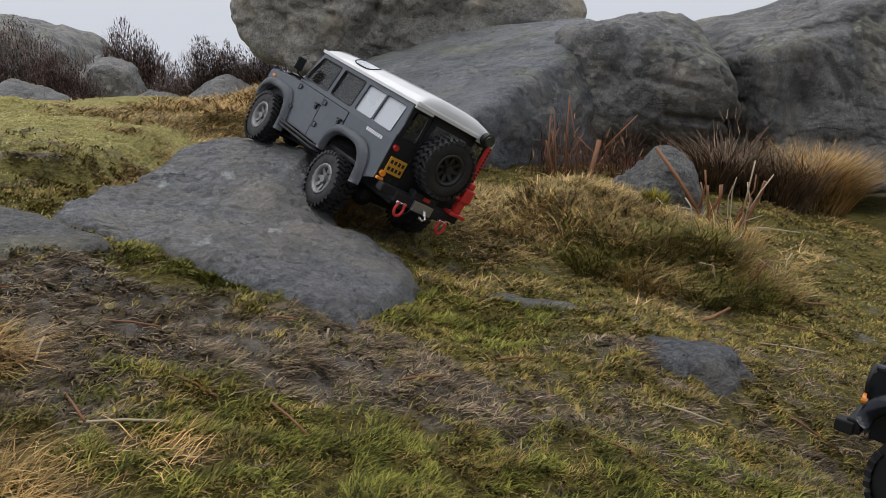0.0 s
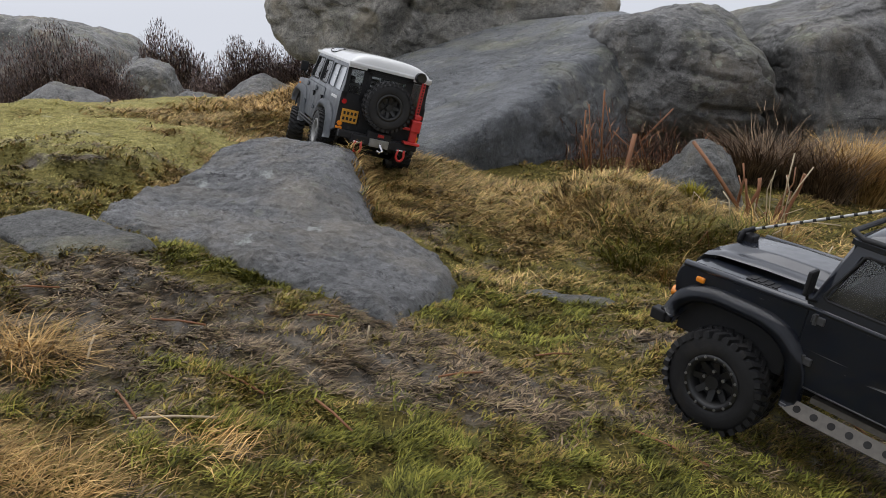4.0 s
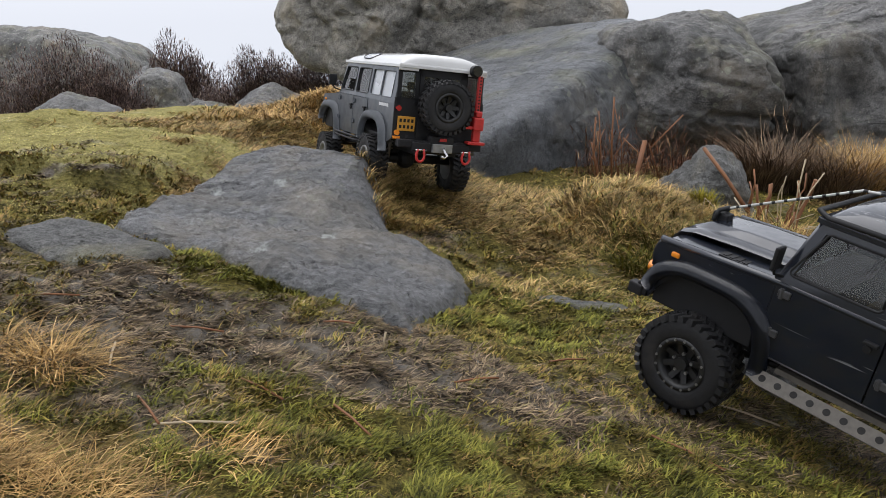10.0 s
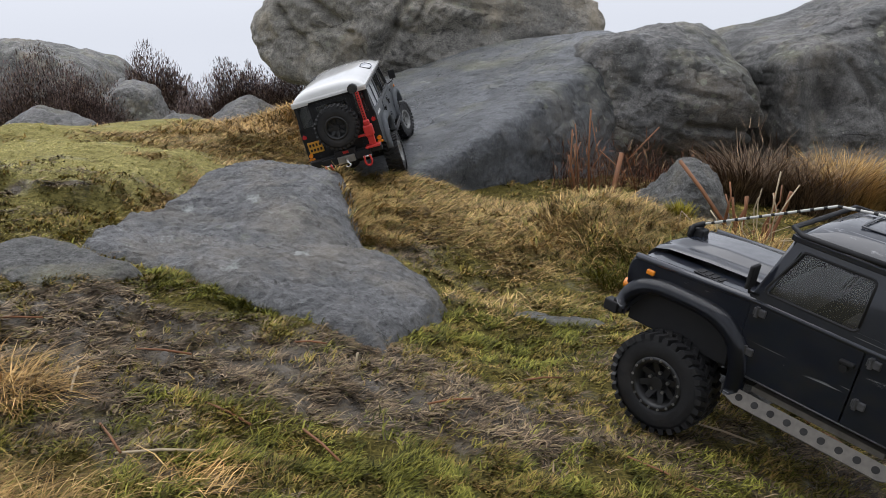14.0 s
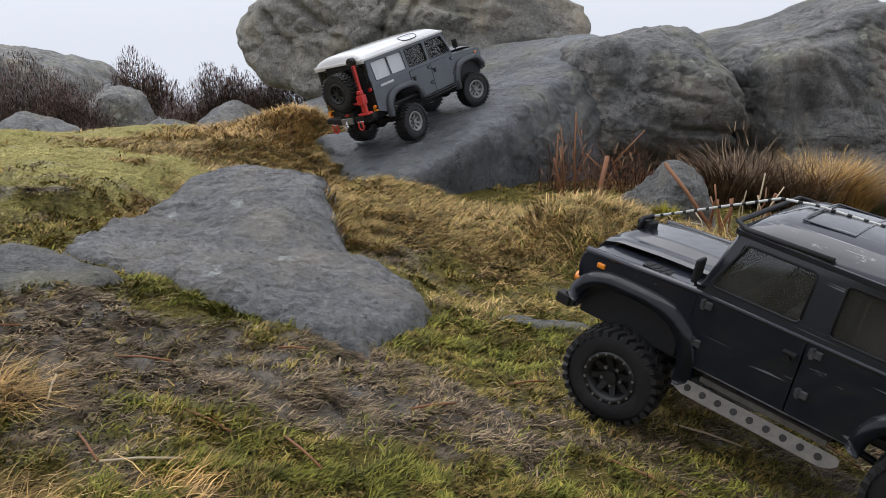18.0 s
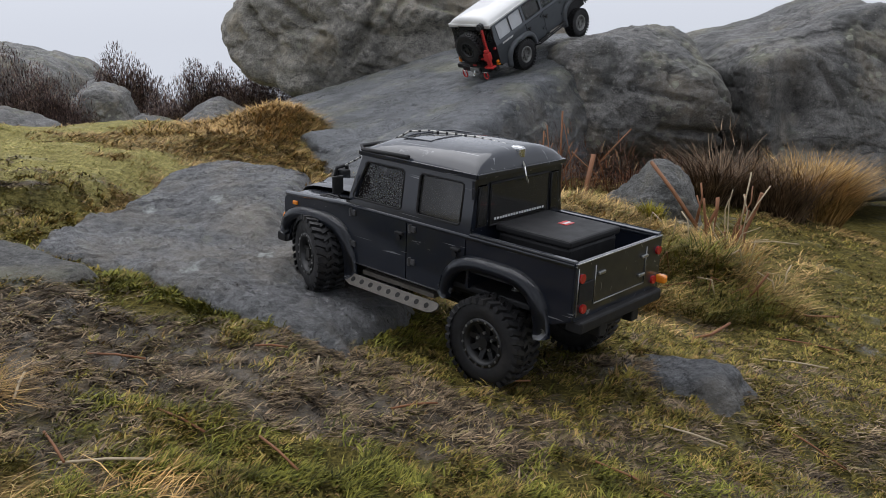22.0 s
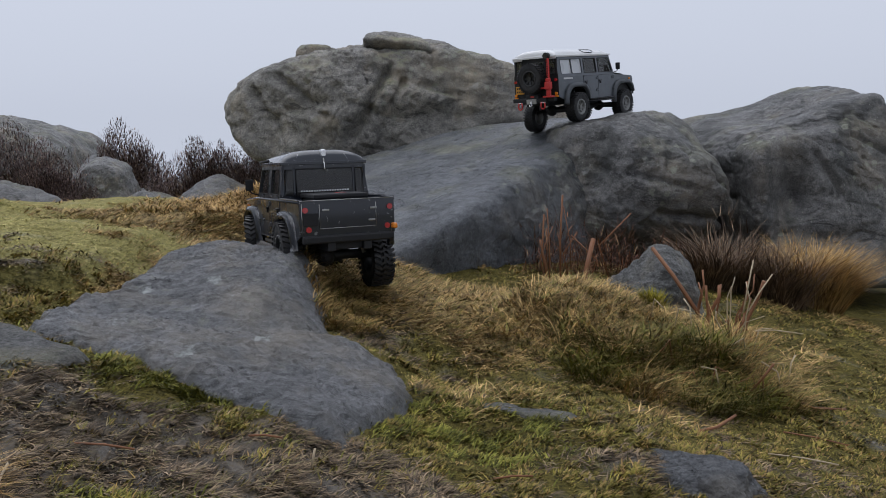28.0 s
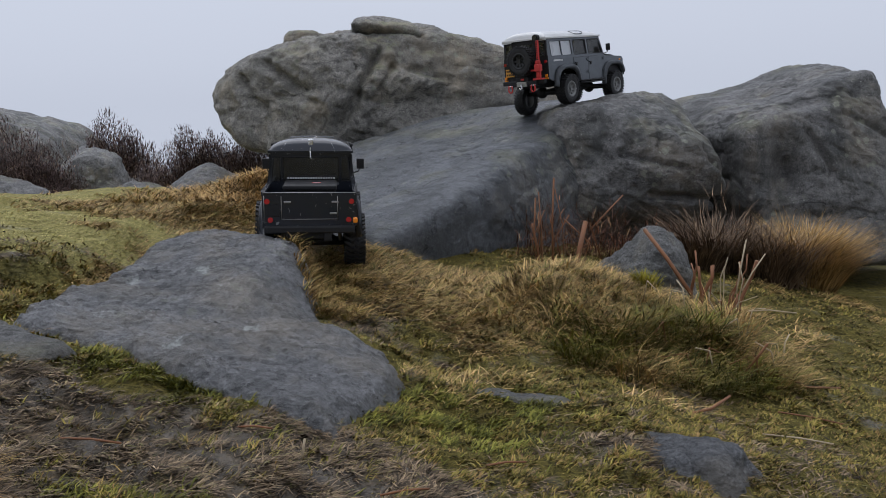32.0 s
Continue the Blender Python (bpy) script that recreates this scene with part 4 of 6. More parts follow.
def seats(root, xs):
    for x in xs:
        for s in (1, -1):
            bm = cuboid(bmesh.new(), (x - 0.02, s * 0.042 - 0.026, 0.07), (x + 0.03, s * 0.042 + 0.026, 0.092), 0.005)
            cuboid(bm, (x - 0.028, s * 0.042 - 0.026, 0.08), (x - 0.014, s * 0.042 + 0.026, 0.135), 0.005)
            cuboid(bm, (x - 0.027, s * 0.042 - 0.013, 0.14), (x - 0.017, s * 0.042 + 0.013, 0.157), 0.004)
            part("seat", bm, SEAT_GREY, root, "dark seat with headrest")
    bm = cuboid(bmesh.new(), (0.225, -0.086, 0.1), (0.258, 0.086, 0.122), 0.004)
    part("dashboard", bm, SEAT_GREY, root)
    wheel_ring = [(0.215 - 0.006 * math.sin(a), -0.042 + 0.017 * math.cos(a), 0.13 + 0.015 * math.sin(a)) for a in [k * math.tau / 16 for k in range(17)]]
    part("steering_wheel", tube(bmesh.new(), wheel_ring, 0.0018, 6), BLACK_TRIM, root)


def shackle(root, x, y, z, mat):
    ring = [(x - 0.004, y + 0.0085 * math.cos(a), z - 0.011 + 0.0115 * math.sin(a)) for a in [radians(150 + 24 * k) for k in range(11)]]
    bm = tube(bmesh.new(), [(x - 0.004, y - 0.006, z + 0.002)] + ring + [(x - 0.004, y + 0.006, z + 0.002)], 0.0026, 8)
    sh = part("shackle", bm, mat, root, "red bow shackle")
    part("shackle_pin", tube(bmesh.new(), [(x - 0.004, y - 0.011, z), (x - 0.004, y + 0.011, z)], 0.002, 8), CHROME, sh)


def plate_text(root, x, y0, z0, w, h, rows, mat, cols):
    """Bars for writing on a rear-facing surface."""
    bm = bmesh.new()
    for r in range(rows):
        z = z0 - h * (r + 0.5) / rows
        for k in range(cols):
            y = y0 - w * (k + 0.5) / cols
            cuboid(bm, (x - 0.0005, y - w / cols * 0.3, z - h / rows * 0.27), (x, y + w / cols * 0.3, z + h / rows * 0.27))
    part("writing", bm, mat, root)


def build_wagon():
    root = new("model_wagon")
    tagged(root, "grey radio-controlled model off-road wagon with a white roof", "model car", "model cars")
    running_gear(root)
    front_end(root, GREY_PAINT, FLARE_GREY)
    back = -0.118
    for s in (1, -1):
        rear = [(0.045, 0.088), (0.045, WAIST), (back, WAIST), (back, 0.05)] + [p for p in arch(0.0)[::-1] if p[0] < 0.047]
        part("rear_quarter", slab(bmesh.new(), on_side(rear, s), 0.004), GREY_PAINT, root)
        flare("arch_flare", root, 0.0, s, FLARE_GREY)
        door(root, [(0.261, SILL), (0.261, WAIST - 0.001), (0.147, WAIST - 0.001), (0.147, SILL)], s, GREY_PAINT, 0.158, 0.252)
        door(root, [(0.145, SILL), (0.145, WAIST - 0.001), (0.046, WAIST - 0.001), (0.046, 0.088), (0.074, SILL)], s, GREY_PAINT, 0.06, 0.138)
        upper_side(root, s, [(0.2545, 0.262, 0.022), (0.139, 0.153, 0), (0.04, 0.054, 0), (back, back + 0.022, 0)], back, 0.238, GREY_PAINT)
        pane("side_window", root, 0.153, 0.2545, s, CLEAR_GLASS, slope=0.02)
        pane("side_window", root, 0.054, 0.139, s, CLEAR_GLASS)
        for a, b in ((back + 0.022, -0.028), (-0.026, 0.04)):
            pane("side_window", root, a, b, s, PALE_PANE, frame_mat=GREY_PAINT)
        mirror(root, s)
        bm = bmesh.new()
        for k in range(8):
            cuboid(bm, (-0.085 + k * 0.0072, min(s * HALF, s * (HALF + 0.0008)), WAIST - 0.009), (-0.0795 + k * 0.0072, max(s * HALF, s * (HALF + 0.0008)), WAIST - 0.003))
        part("side_lettering", bm, WHITE_INK, root, "white side lettering")
        bm = bmesh.new()
        for dz in (0.0, 0.007):
            tube(bm, [(0.07, s * 0.094, 0.026 + dz), (0.09, s * 0.104, 0.024 + dz), (0.245, s * 0.104, 0.024 + dz), (0.262, s * 0.094, 0.026 + dz)], 0.0026, 8)
        for x in (0.1, 0.165, 0.23):
            tube(bm, [(x, s * 0.05, 0.03), (x, s * 0.104, 0.025)], 0.0022, 6)
        part("rock_slider", bm, BLACK_TRIM, root, "black tubular sill guard")
        # lozenge window in the roof shoulder
        ring = []
        for k in range(20):
            a = k * math.tau / 20
            y = 0.0735 - 0.012 * math.copysign(abs(math.sin(a)) ** 0.7, math.sin(a))
            z = GUTTER + 0.0028 + 0.0245 * (1 - (y / (side_y(GUTTER) + 0.004)) ** 3.2) ** 0.6
            ring.append((0.1 + 0.036 * math.copysign(abs(math.cos(a)) ** 0.5, math.cos(a)), s * y, z))
        rw = part("roof_window", slab(bmesh.new(), ring if s < 0 else ring[::-1], 0.001), PALE_PANE, root, "small pale window in the roof edge")
        part("roof_window_seal", tube(bmesh.new(), ring + ring[:1], 0.0012, 6), BLACK_TRIM, rw)
        part("rear_lamp", drum(bmesh.new(), pose(back - 0.004, s * 0.086, 0.062, 0, 90), 0.0052, 0.006, 14), ORANGE_LENS, root, "round orange rear lamp")
        part("corner_lamp", cuboid(bmesh.new(), (back - 0.006, s * 0.086 - 0.007, 0.05), (back, s * 0.086 + 0.007, 0.0555), 0.001), ORANGE_LENS, root, "small orange corner lamp")
        part("brake_lamp", drum(bmesh.new(), pose(back - 0.004, s * 0.086, WAIST - 0.008, 0, 90), 0.0052, 0.006, 14), RED_LENS, root, "round red brake lamp")
        qs = [(back - 0.0012, s * 0.055, 0.13), (back - 0.0012, s * 0.082, 0.13), (back - 0.0012, s * 0.077, 0.176), (back - 0.0012, s * 0.055, 0.176)]
        part("quarter_window", slab(bmesh.new(), qs if s > 0 else qs[::-1], 0.001), CLEAR_GLASS, root, "narrow rear corner window")
    ws = [(0.2605, 0.088, WAIST + 0.004), (0.2605, -0.088, WAIST + 0.004), (0.2405, -0.08, GUTTER - 0.004), (0.2405, 0.08, GUTTER - 0.004)]
    part("windscreen", slab(bmesh.new(), ws, 0.0008), CLEAR_GLASS, root).visible_shadow = False
    roof_shell(back - 0.008, 0.243, WHITE_PAINT, root, "white ribbed roof with worn paint")
    # black tail: frame of bars round the openings
    bm = bmesh.new()
    cuboid(bm, (back - 0.001, -HALF + 0.001, 0.05), (back + 0.003, HALF - 0.001, WAIST + 0.012))
    for y0, y1 in ((-0.09, -0.082), (-0.055, -0.044), (0.044, 0.055), (0.082, 0.09)):
        cuboid(bm, (back - 0.001, y0, WAIST), (back + 0.003, y1, GUTTER))
    cuboid(bm, (back - 0.001, -0.088, GUTTER - 0.01), (back + 0.003, 0.088, GUTTER + 0.002))
    part("tail_panel", bm, BLACK_TRIM, root, "black rear panel")
    bm = bmesh.new()
    slab(bm, [(back - 0.0035, 0.046, 0.056), (back - 0.0035, -0.046, 0.056), (back - 0.0035, -0.046, 0.136), (back - 0.0035, 0.046, 0.136)], 0.003)
    for y0, y1, z0, z1 in ((0.038, 0.046, 0.136, 0.179), (-0.046, -0.038, 0.136, 0.179), (-0.046, 0.046, 0.172, 0.179)):
        cuboid(bm, (back - 0.0035, y0, z0), (back - 0.0005, y1, z1))
    rd = part("tail_door", bm, BLACK_TRIM, root, "black rear door")
    part("tail_window", slab(bmesh.new(), [(back - 0.002, 0.038, 0.136), (back - 0.002, -0.038, 0.136), (back - 0.002, -0.038, 0.172), (back - 0.002, 0.038, 0.172)], 0.0008), CLEAR_GLASS, rd)
    part("number_plate", cuboid(bmesh.new(), (back - 0.005, 0.05, 0.066), (back - 0.0025, 0.086, 0.094), 0.0008), PLATE_YELLOW, root, "amber registration plate")
    plate_text(root, back - 0.005, 0.084, 0.092, 0.032, 0.024, 2, INK, 4)
    # roof edge over the tail
    bm = bmesh.new()
    for s in (1, -1):
        cuboid(bm, (back - 0.008, min(s * 0.052, s * 0.092), GUTTER - 0.007), (back - 0.004, max(s * 0.052, s * 0.092), GUTTER + 0.003), 0.0012)
    cuboid(bm, (back - 0.009, -0.092, GUTTER - 0.001), (back - 0.004, 0.092, GUTTER + 0.006), 0.0015)
    part("roof_lip", bm, WHITE_PAINT, root)
    spare = wheel("spare_wheel", root, (back - 0.03, -0.002, 0.118), 0.053, 0.034, 1, BLACK_RIM, BLACK_RIM, 0)
    spare.matrix_basis = Matrix.Translation((back - 0.03, -0.002, 0.118)) @ pose(0, 0, 0, 0, 0, 90)
    # bumper, winch and shackles
    bm = cuboid(bmesh.new(), (back - 0.024, -0.088, 0.036), (back - 0.006, 0.088, 0.051), 0.002)
    cuboid(bm, (back - 0.03, -0.06, 0.03), (back - 0.012, 0.06, 0.048), 0.002)
    cuboid(bm, (back - 0.03, -0.026, 0.045), (back - 0.01, 0.026, 0.062), 0.003)
    part("rear_bumper", bm, BLACK_TRIM, root, "black steel rear bumper")
    bm = cuboid(bmesh.new(), (back - 0.036, -0.021, 0.03), (back - 0.029, 0.021, 0.047), 0.001)
    w = part("winch", bm, STEEL, root, "steel rear winch")
    part("winch_hook", tube(bmesh.new(), [(back - 0.038, -0.002, 0.04), (back - 0.042, -0.002, 0.034), (back - 0.044, -0.008, 0.026), (back - 0.044, -0.002, 0.021), (back - 0.044, 0.005, 0.025)], 0.0026, 8), CHROME, w)
    part("winch_mark", cuboid(bmesh.new(), (back - 0.0315, -0.009, 0.052), (back - 0.029, 0.005, 0.058)), RED_METAL, w)
    for y in (0.046, -0.05):
        shackle(root, back - 0.034, y, 0.034, RED_METAL)
    # red jack up the corner
    bm = cuboid(bmesh.new(), (back - 0.03, -0.074, 0.05), (back - 0.022, -0.066, 0.183), 0.0008)
    jack = part("farm_jack", bm, RED_METAL, root, "red farm jack strapped to the rear corner")
    bm = bmesh.new()
    for k in range(14):
        drum(bm, pose(back - 0.03, -0.07, 0.1 + k * 0.0062, 0, 90), 0.0019, 0.002, 8)
    part("jack_hole", bm, INK, jack)
    bm = cuboid(bmesh.new(), (back - 0.04, -0.082, 0.078), (back - 0.02, -0.06, 0.104), 0.003)
    cuboid(bm, (back - 0.038, -0.078, 0.104), (back - 0.022, -0.064, 0.116), 0.003)
    cuboid(bm, (back - 0.036, -0.06, 0.08), (back - 0.03, -0.042, 0.086), 0.0015)
    cuboid(bm, (back - 0.04, -0.088, 0.05), (back - 0.018, -0.052, 0.056), 0.0015)
    cuboid(bm, (back - 0.034, -0.079, 0.056), (back - 0.024, -0.063, 0.08), 0.002)
    part("jack_head", bm, RED_METAL, jack)
    lamp = part("work_lamp", drum(bmesh.new(), pose(back - 0.02, -0.062, GUTTER + 0.004, 0, 90), 0.0115, 0.012, 20), BLACK_TRIM, root, "round black work lamp")
    part("lamp_glass", drum(bmesh.new(), pose(back - 0.0285, -0.062, GUTTER + 0.004, 0, 90), 0.0098, 0.003, 20), DARK_GLASS, lamp)
    bm = cuboid(bmesh.new(), (0.41, -0.085, 0.035), (0.43, 0.085, 0.05), 0.003)
    part("front_bumper", bm, BLACK_TRIM, root, "black front bumper")
    seats(root, (0.175, 0.08))
    wheels = [wheel("wheel", root, (x, s * 0.092, 0), 0.053, 0.036, s, SILVER_RIM, STEEL, 14) for x in (0.325, 0.0) for s in (1, -1)]
    return root, wheels


def build_pickup():
    root = new("model_pickup")
    tagged(root, "scuffed black radio-controlled model double-cab pickup", "model car", "model cars")
    running_gear(root)
    front_end(root, BLACK_PAINT, BLACK_PAINT)
    back, cab = -0.112, 0.04
    for s in (1, -1):
        rear = [(0.045, 0.088), (0.045, WAIST), (back, WAIST), (back, 0.05)] + [p for p in arch(0.0)[::-1] if p[0] < 0.047]
        part("bed_side", slab(bmesh.new(), on_side(rear, s), 0.005), BLACK_PAINT, root)
        part("bed_rail", cuboid(bmesh.new(), (back, min(s * (HALF - 0.008), s * (HALF + 0.0015)), WAIST), (cab, max(s * (HALF - 0.008), s * (HALF + 0.0015)), WAIST + 0.003), 0.001), BLACK_PAINT, root)
        flare("arch_flare", root, 0.0, s, BLACK_PAINT)
        door(root, [(0.261, SILL), (0.261, WAIST - 0.001), (0.147, WAIST - 0.001), (0.147, SILL)], s, BLACK_PAINT, 0.158, 0.252)
        door(root, [(0.145, SILL), (0.145, WAIST - 0.001), (0.046, WAIST - 0.001), (0.046, 0.088), (0.074, SILL)], s, BLACK_PAINT, 0.06, 0.138)
        upper_side(root, s, [(0.2525, 0.262, 0.022), (0.132, 0.16, 0), (cab, cab + 0.018, 0)], cab, 0.238, BLACK_PAINT)
        pane("side_window", root, 0.16, 0.2525, s, CLEAR_GLASS, slope=0.02)
        pane("side_window", root, cab + 0.018, 0.132, s, DARK_GLASS)
        mirror(root, s)
        part("shoulder", tube(bmesh.new(), [(0.4, s * (HALF - 0.003), 0.106), (0.262, s * (HALF - 0.0025), WAIST - 0.003), (back, s * (HALF - 0.0025), WAIST - 0.002)], 0.0042, 10), BLACK_PAINT, root)
        part("worn_rim", tube(bmesh.new(), [(back, s * (HALF + 0.001), WAIST + 0.0032), (cab - 0.002, s * (HALF + 0.001), WAIST + 0.0032)], 0.0007, 6), WORN_BLACK, root, "bed rim worn pale")
        part("worn_sill", tube(bmesh.new(), [(0.258, s * (HALF + 0.001), SILL + 0.001), (0.078, s * (HALF + 0.001), SILL + 0.001)], 0.0011, 6), WORN_BLACK, root, "sill edge worn pale")
        # perforated step
        tilt = Matrix.Translation((0, s * 0.101, 0.012)) @ Matrix.Rotation(radians(-50 * s), 4, "X")
        flat = [(0.086, 0.008), (0.252, 0.008), (0.256, 0.006), (0.257, 0.0), (0.253, -0.005), (0.243, -0.0085), (0.095, -0.0085), (0.086, -0.005), (0.081, 0.0), (0.082, 0.006)]
        ring = [tilt @ Vector((x, -s * v, 0)) for x, v in flat]
        bm = slab(bmesh.new(), ring if s < 0 else ring[::-1], 0.003)
        cuboid(bm, (0.1, min(s * 0.05, s * 0.09), 0.02), (0.235, max(s * 0.05, s * 0.09), 0.026))
        st = part("side_step", bm, STEP_METAL, root, "scuffed bare metal side step")
        for k in range(9):
            part("step_hole", drum(bmesh.new(), tilt @ pose(0.1 + k * 0.0175, 0, 0.0015), 0.0038, 0.0036, 14), INK, st)
        part("brake_lamp", drum(bmesh.new(), pose(back - 0.003, s * 0.084, 0.1, 0, 90), 0.0055, 0.006, 14), RED_LENS, root, "round red tail lamp")
        part("rear_lamp", drum(bmesh.new(), pose(back - 0.003, s * 0.078, 0.063, 0, 90), 0.0055, 0.006, 14), RED_LENS, root, "round red tail lamp")
        qs = [(cab - 0.001, s * 0.066, 0.126), (cab - 0.001, s * 0.084, 0.126), (cab - 0.001, s * 0.079, 0.175), (cab - 0.001, s * 0.066, 0.175)]
        q = part("quarter_window", slab(bmesh.new(), qs if s > 0 else qs[::-1], 0.001), DARK_GLASS, root)
        part("window_seal", tube(bmesh.new(), qs + qs[:1], 0.0014, 6), BLACK_TRIM, q)
    part("side_flasher", cuboid(bmesh.new(), (back - 0.016, -0.096, 0.057), (back - 0.002, -0.086, 0.068), 0.003), ORANGE_LENS, root, "orange lamp on the tail corner")
    ws = [(0.2605, 0.088, WAIST + 0.004), (0.2605, -0.088, WAIST + 0.004), (0.2405, -0.08, GUTTER - 0.004), (0.2405, 0.08, GUTTER - 0.004)]
    part("windscreen", slab(bmesh.new(), ws, 0.0008), DARK_GLASS, root)
    roof_shell(cab - 0.004, 0.243, BLACK_PAINT, root, "domed black roof with scratches")
    rim = []
    for x, y in [(0.15, -0.05 + 0.0125 * k) for k in range(9)] + [(0.2, 0.05 - 0.0125 * k) for k in range(9)]:
        rim.append((x, y, GUTTER + 0.0022 + 0.026 * (0.95 if x < 0.18 else 0.9) * (1 - (abs(y) / (side_y(GUTTER) + 0.004)) ** 3.2) ** 0.6))
    part("roof_hatch", tube(bmesh.new(), rim + rim[:1], 0.0012, 6), BLACK_PAINT, root, "raised rim of a roof hatch")
    # cab rear wall with its window
    bm = bmesh.new()
    for y0, y1, z0, z1 in ((-0.0935, 0.0935, 0.05, 0.124), (-0.086, 0.086, 0.177, GUTTER), (-0.089, -0.084, 0.12, 0.183), (0.084, 0.089, 0.12, 0.183), (-0.066, -0.06, 0.12, 0.183), (0.06, 0.066, 0.12, 0.183)):
        cuboid(bm, (cab, y0, z0), (cab + 0.004, y1, z1))
    part("cab_rear", bm, BLACK_PAINT, root)
    rw = [(cab - 0.0012, 0.06, 0.124), (cab - 0.0012, -0.06, 0.124), (cab - 0.0012, -0.06, 0.177), (cab - 0.0012, 0.06, 0.177)]
    g = part("rear_window", slab(bmesh.new(), rw, 0.001), DARK_GLASS, root, "dark rear window with a white strip of lettering")
    part("window_seal", tube(bmesh.new(), rw + rw[:1], 0.0016, 6), BLACK_TRIM, g)
    plate_text(root, cab - 0.0015, 0.052, 0.1345, 0.104, 0.0055, 1, WHITE_INK, 19)
    # bed
    bm = cuboid(bmesh.new(), (back, -0.09, 0.07), (cab, 0.09, 0.076))
    part("bed_floor", bm, BLACK_TRIM, root)
    bm = cuboid(bmesh.new(), (back - 0.003, -0.094, 0.05), (back + 0.003, 0.094, WAIST + 0.001), 0.001)
    gate = part("tailgate", bm, BLACK_PAINT, root)
    bm = bmesh.new()
    for a, b in (((0.056, 0.064), (-0.056, 0.064)), ((0.056, 0.064), (0.056, 0.11)), ((-0.056, 0.064), (-0.056, 0.11)), ((0.09, 0.112), (0.09, 0.056)), ((0.093, 0.1175), (-0.093, 0.1175))):
        tube(bm, [(back - 0.0036, *a), (back - 0.0036, *b)], 0.0008, 5)
    part("worn_edge", bm, STEEL, gate)
    for y in (0.045, -0.05, -0.046):
        bm = bmesh.new()
        cuboid(bm, (back - 0.006, y - 0.008, 0.097 if y != -0.046 else 0.074), (back - 0.003, y + 0.006, 0.101 if y != -0.046 else 0.078), 0.001)
        part("tailgate_latch", bm, STEEL, gate)
    pl = part("plate_panel", cuboid(bmesh.new(), (back - 0.005, 0.059, 0.07), (back - 0.003, 0.088, 0.094), 0.0008), BLACK_TRIM, root)
    bm = cuboid(bmesh.new(), (back - 0.012, -0.09, 0.036), (back + 0.01, 0.09, 0.051), 0.003)
    part("rear_bumper", bm, BLACK_TRIM, root, "black rear crossmember")
    bm = cuboid(bmesh.new(), (-0.075, -0.052, 0.077), (0.03, 0.052, 0.118), 0.004)
    cuboid(bm, (-0.078, -0.055, 0.118), (0.033, 0.055, 0.128), 0.003)
    case = part("cargo_case", bm, BLACK_TRIM, root, "black lidded case in the bed")
    part("case_sticker", cuboid(bmesh.new(), (-0.032, -0.022, 0.128), (-0.018, -0.004, 0.1286)), RED_METAL, case, "small red sticker")
    part("sticker_band", cuboid(bmesh.new(), (-0.028, -0.02, 0.1286), (-0.024, -0.006, 0.129)), WHITE_INK, case)
    # cord from the bonnet over the roof
    line = [(0.382, 0.0, 0.137), (0.245, -0.006, 0.2085), (0.21, -0.007, 0.2135), (0.13, -0.012, 0.2155), (0.07, -0.004, 0.2145), (0.045, 0.0, 0.206), (0.034, 0.001, 0.192)]
    cord = part("tow_cord", tube(bmesh.new(), line, 0.0015, 8), ROPE_WHITE, root, "white cord with black flecks over the roof")
    bm = bmesh.new()
    for a, b in zip(line, line[1:]):
        n = max(2, int((Vector(b) - Vector(a)).length / 0.014))
        for k in range(n):
            p, q = Vector(a).lerp(Vector(b), k / n), Vector(a).lerp(Vector(b), (k + 0.28) / n)
            tube(bm, [p, q], 0.0016, 8)
    part("cord_fleck", bm, ROPE_BLACK, cord)
    bm = tube(bmesh.new(), [(0.034, 0.001, 0.192), (0.03, 0.001, 0.177), (0.031, -0.004, 0.17), (0.034, -0.007, 0.174)], 0.0012, 6)
    cuboid(bm, (0.038, -0.006, 0.2), (0.056, 0.006, 0.216), 0.003)
    part("cord_hook", bm, CHROME, cord)
    bm = tube(bmesh.new(), [(0.386, 0.012, 0.122), (0.384, 0.01, 0.136), (0.378, 0.0, 0.139), (0.384, -0.01, 0.136), (0.386, -0.012, 0.122)], 0.003, 8)
    cuboid(bm, (0.372, -0.008, 0.122), (0.392, 0.008, 0.133), 0.002)
    part("bonnet_shackle", bm, BLACK_TRIM, root, "black shackle on the bonnet")
    # roof bar
    y = side_y(GUTTER) + 0.005
    bar = part("roof_bar", tube(bmesh.new(), [(0.15, y, GUTTER + 0.008), (0.236, y, GUTTER + 0.006), (0.25, y - 0.01, GUTTER + 0.008), (0.25, -y + 0.01, GUTTER + 0.008), (0.236, -y, GUTTER + 0.006), (0.15, -y, GUTTER + 0.008)], 0.0028, 8), BLACK_TRIM, root, "black tube bar round the roof edge")
    bm = cuboid(bmesh.new(), (0.402, -0.09, 0.03), (0.417, 0.09, 0.046), 0.002)
    for y in (-0.092, 0.078):
        cuboid(bm, (0.408, y, 0.028), (0.427, y + 0.014, 0.042), 0.002)
    part("front_bumper", bm, BLACK_TRIM, root, "black front bumper")
    seats(root, (0.175, 0.085))
    wheels = [wheel("wheel", root, (x, s * 0.092, 0), 0.0575, 0.04, s, BLACK_RIM, STEEL, 16) for x in (0.328, 0.0) for s in (1, -1)]
    return root, wheels


black_car, black_wheels = build_pickup()
grey_car, grey_wheels = build_wagon()


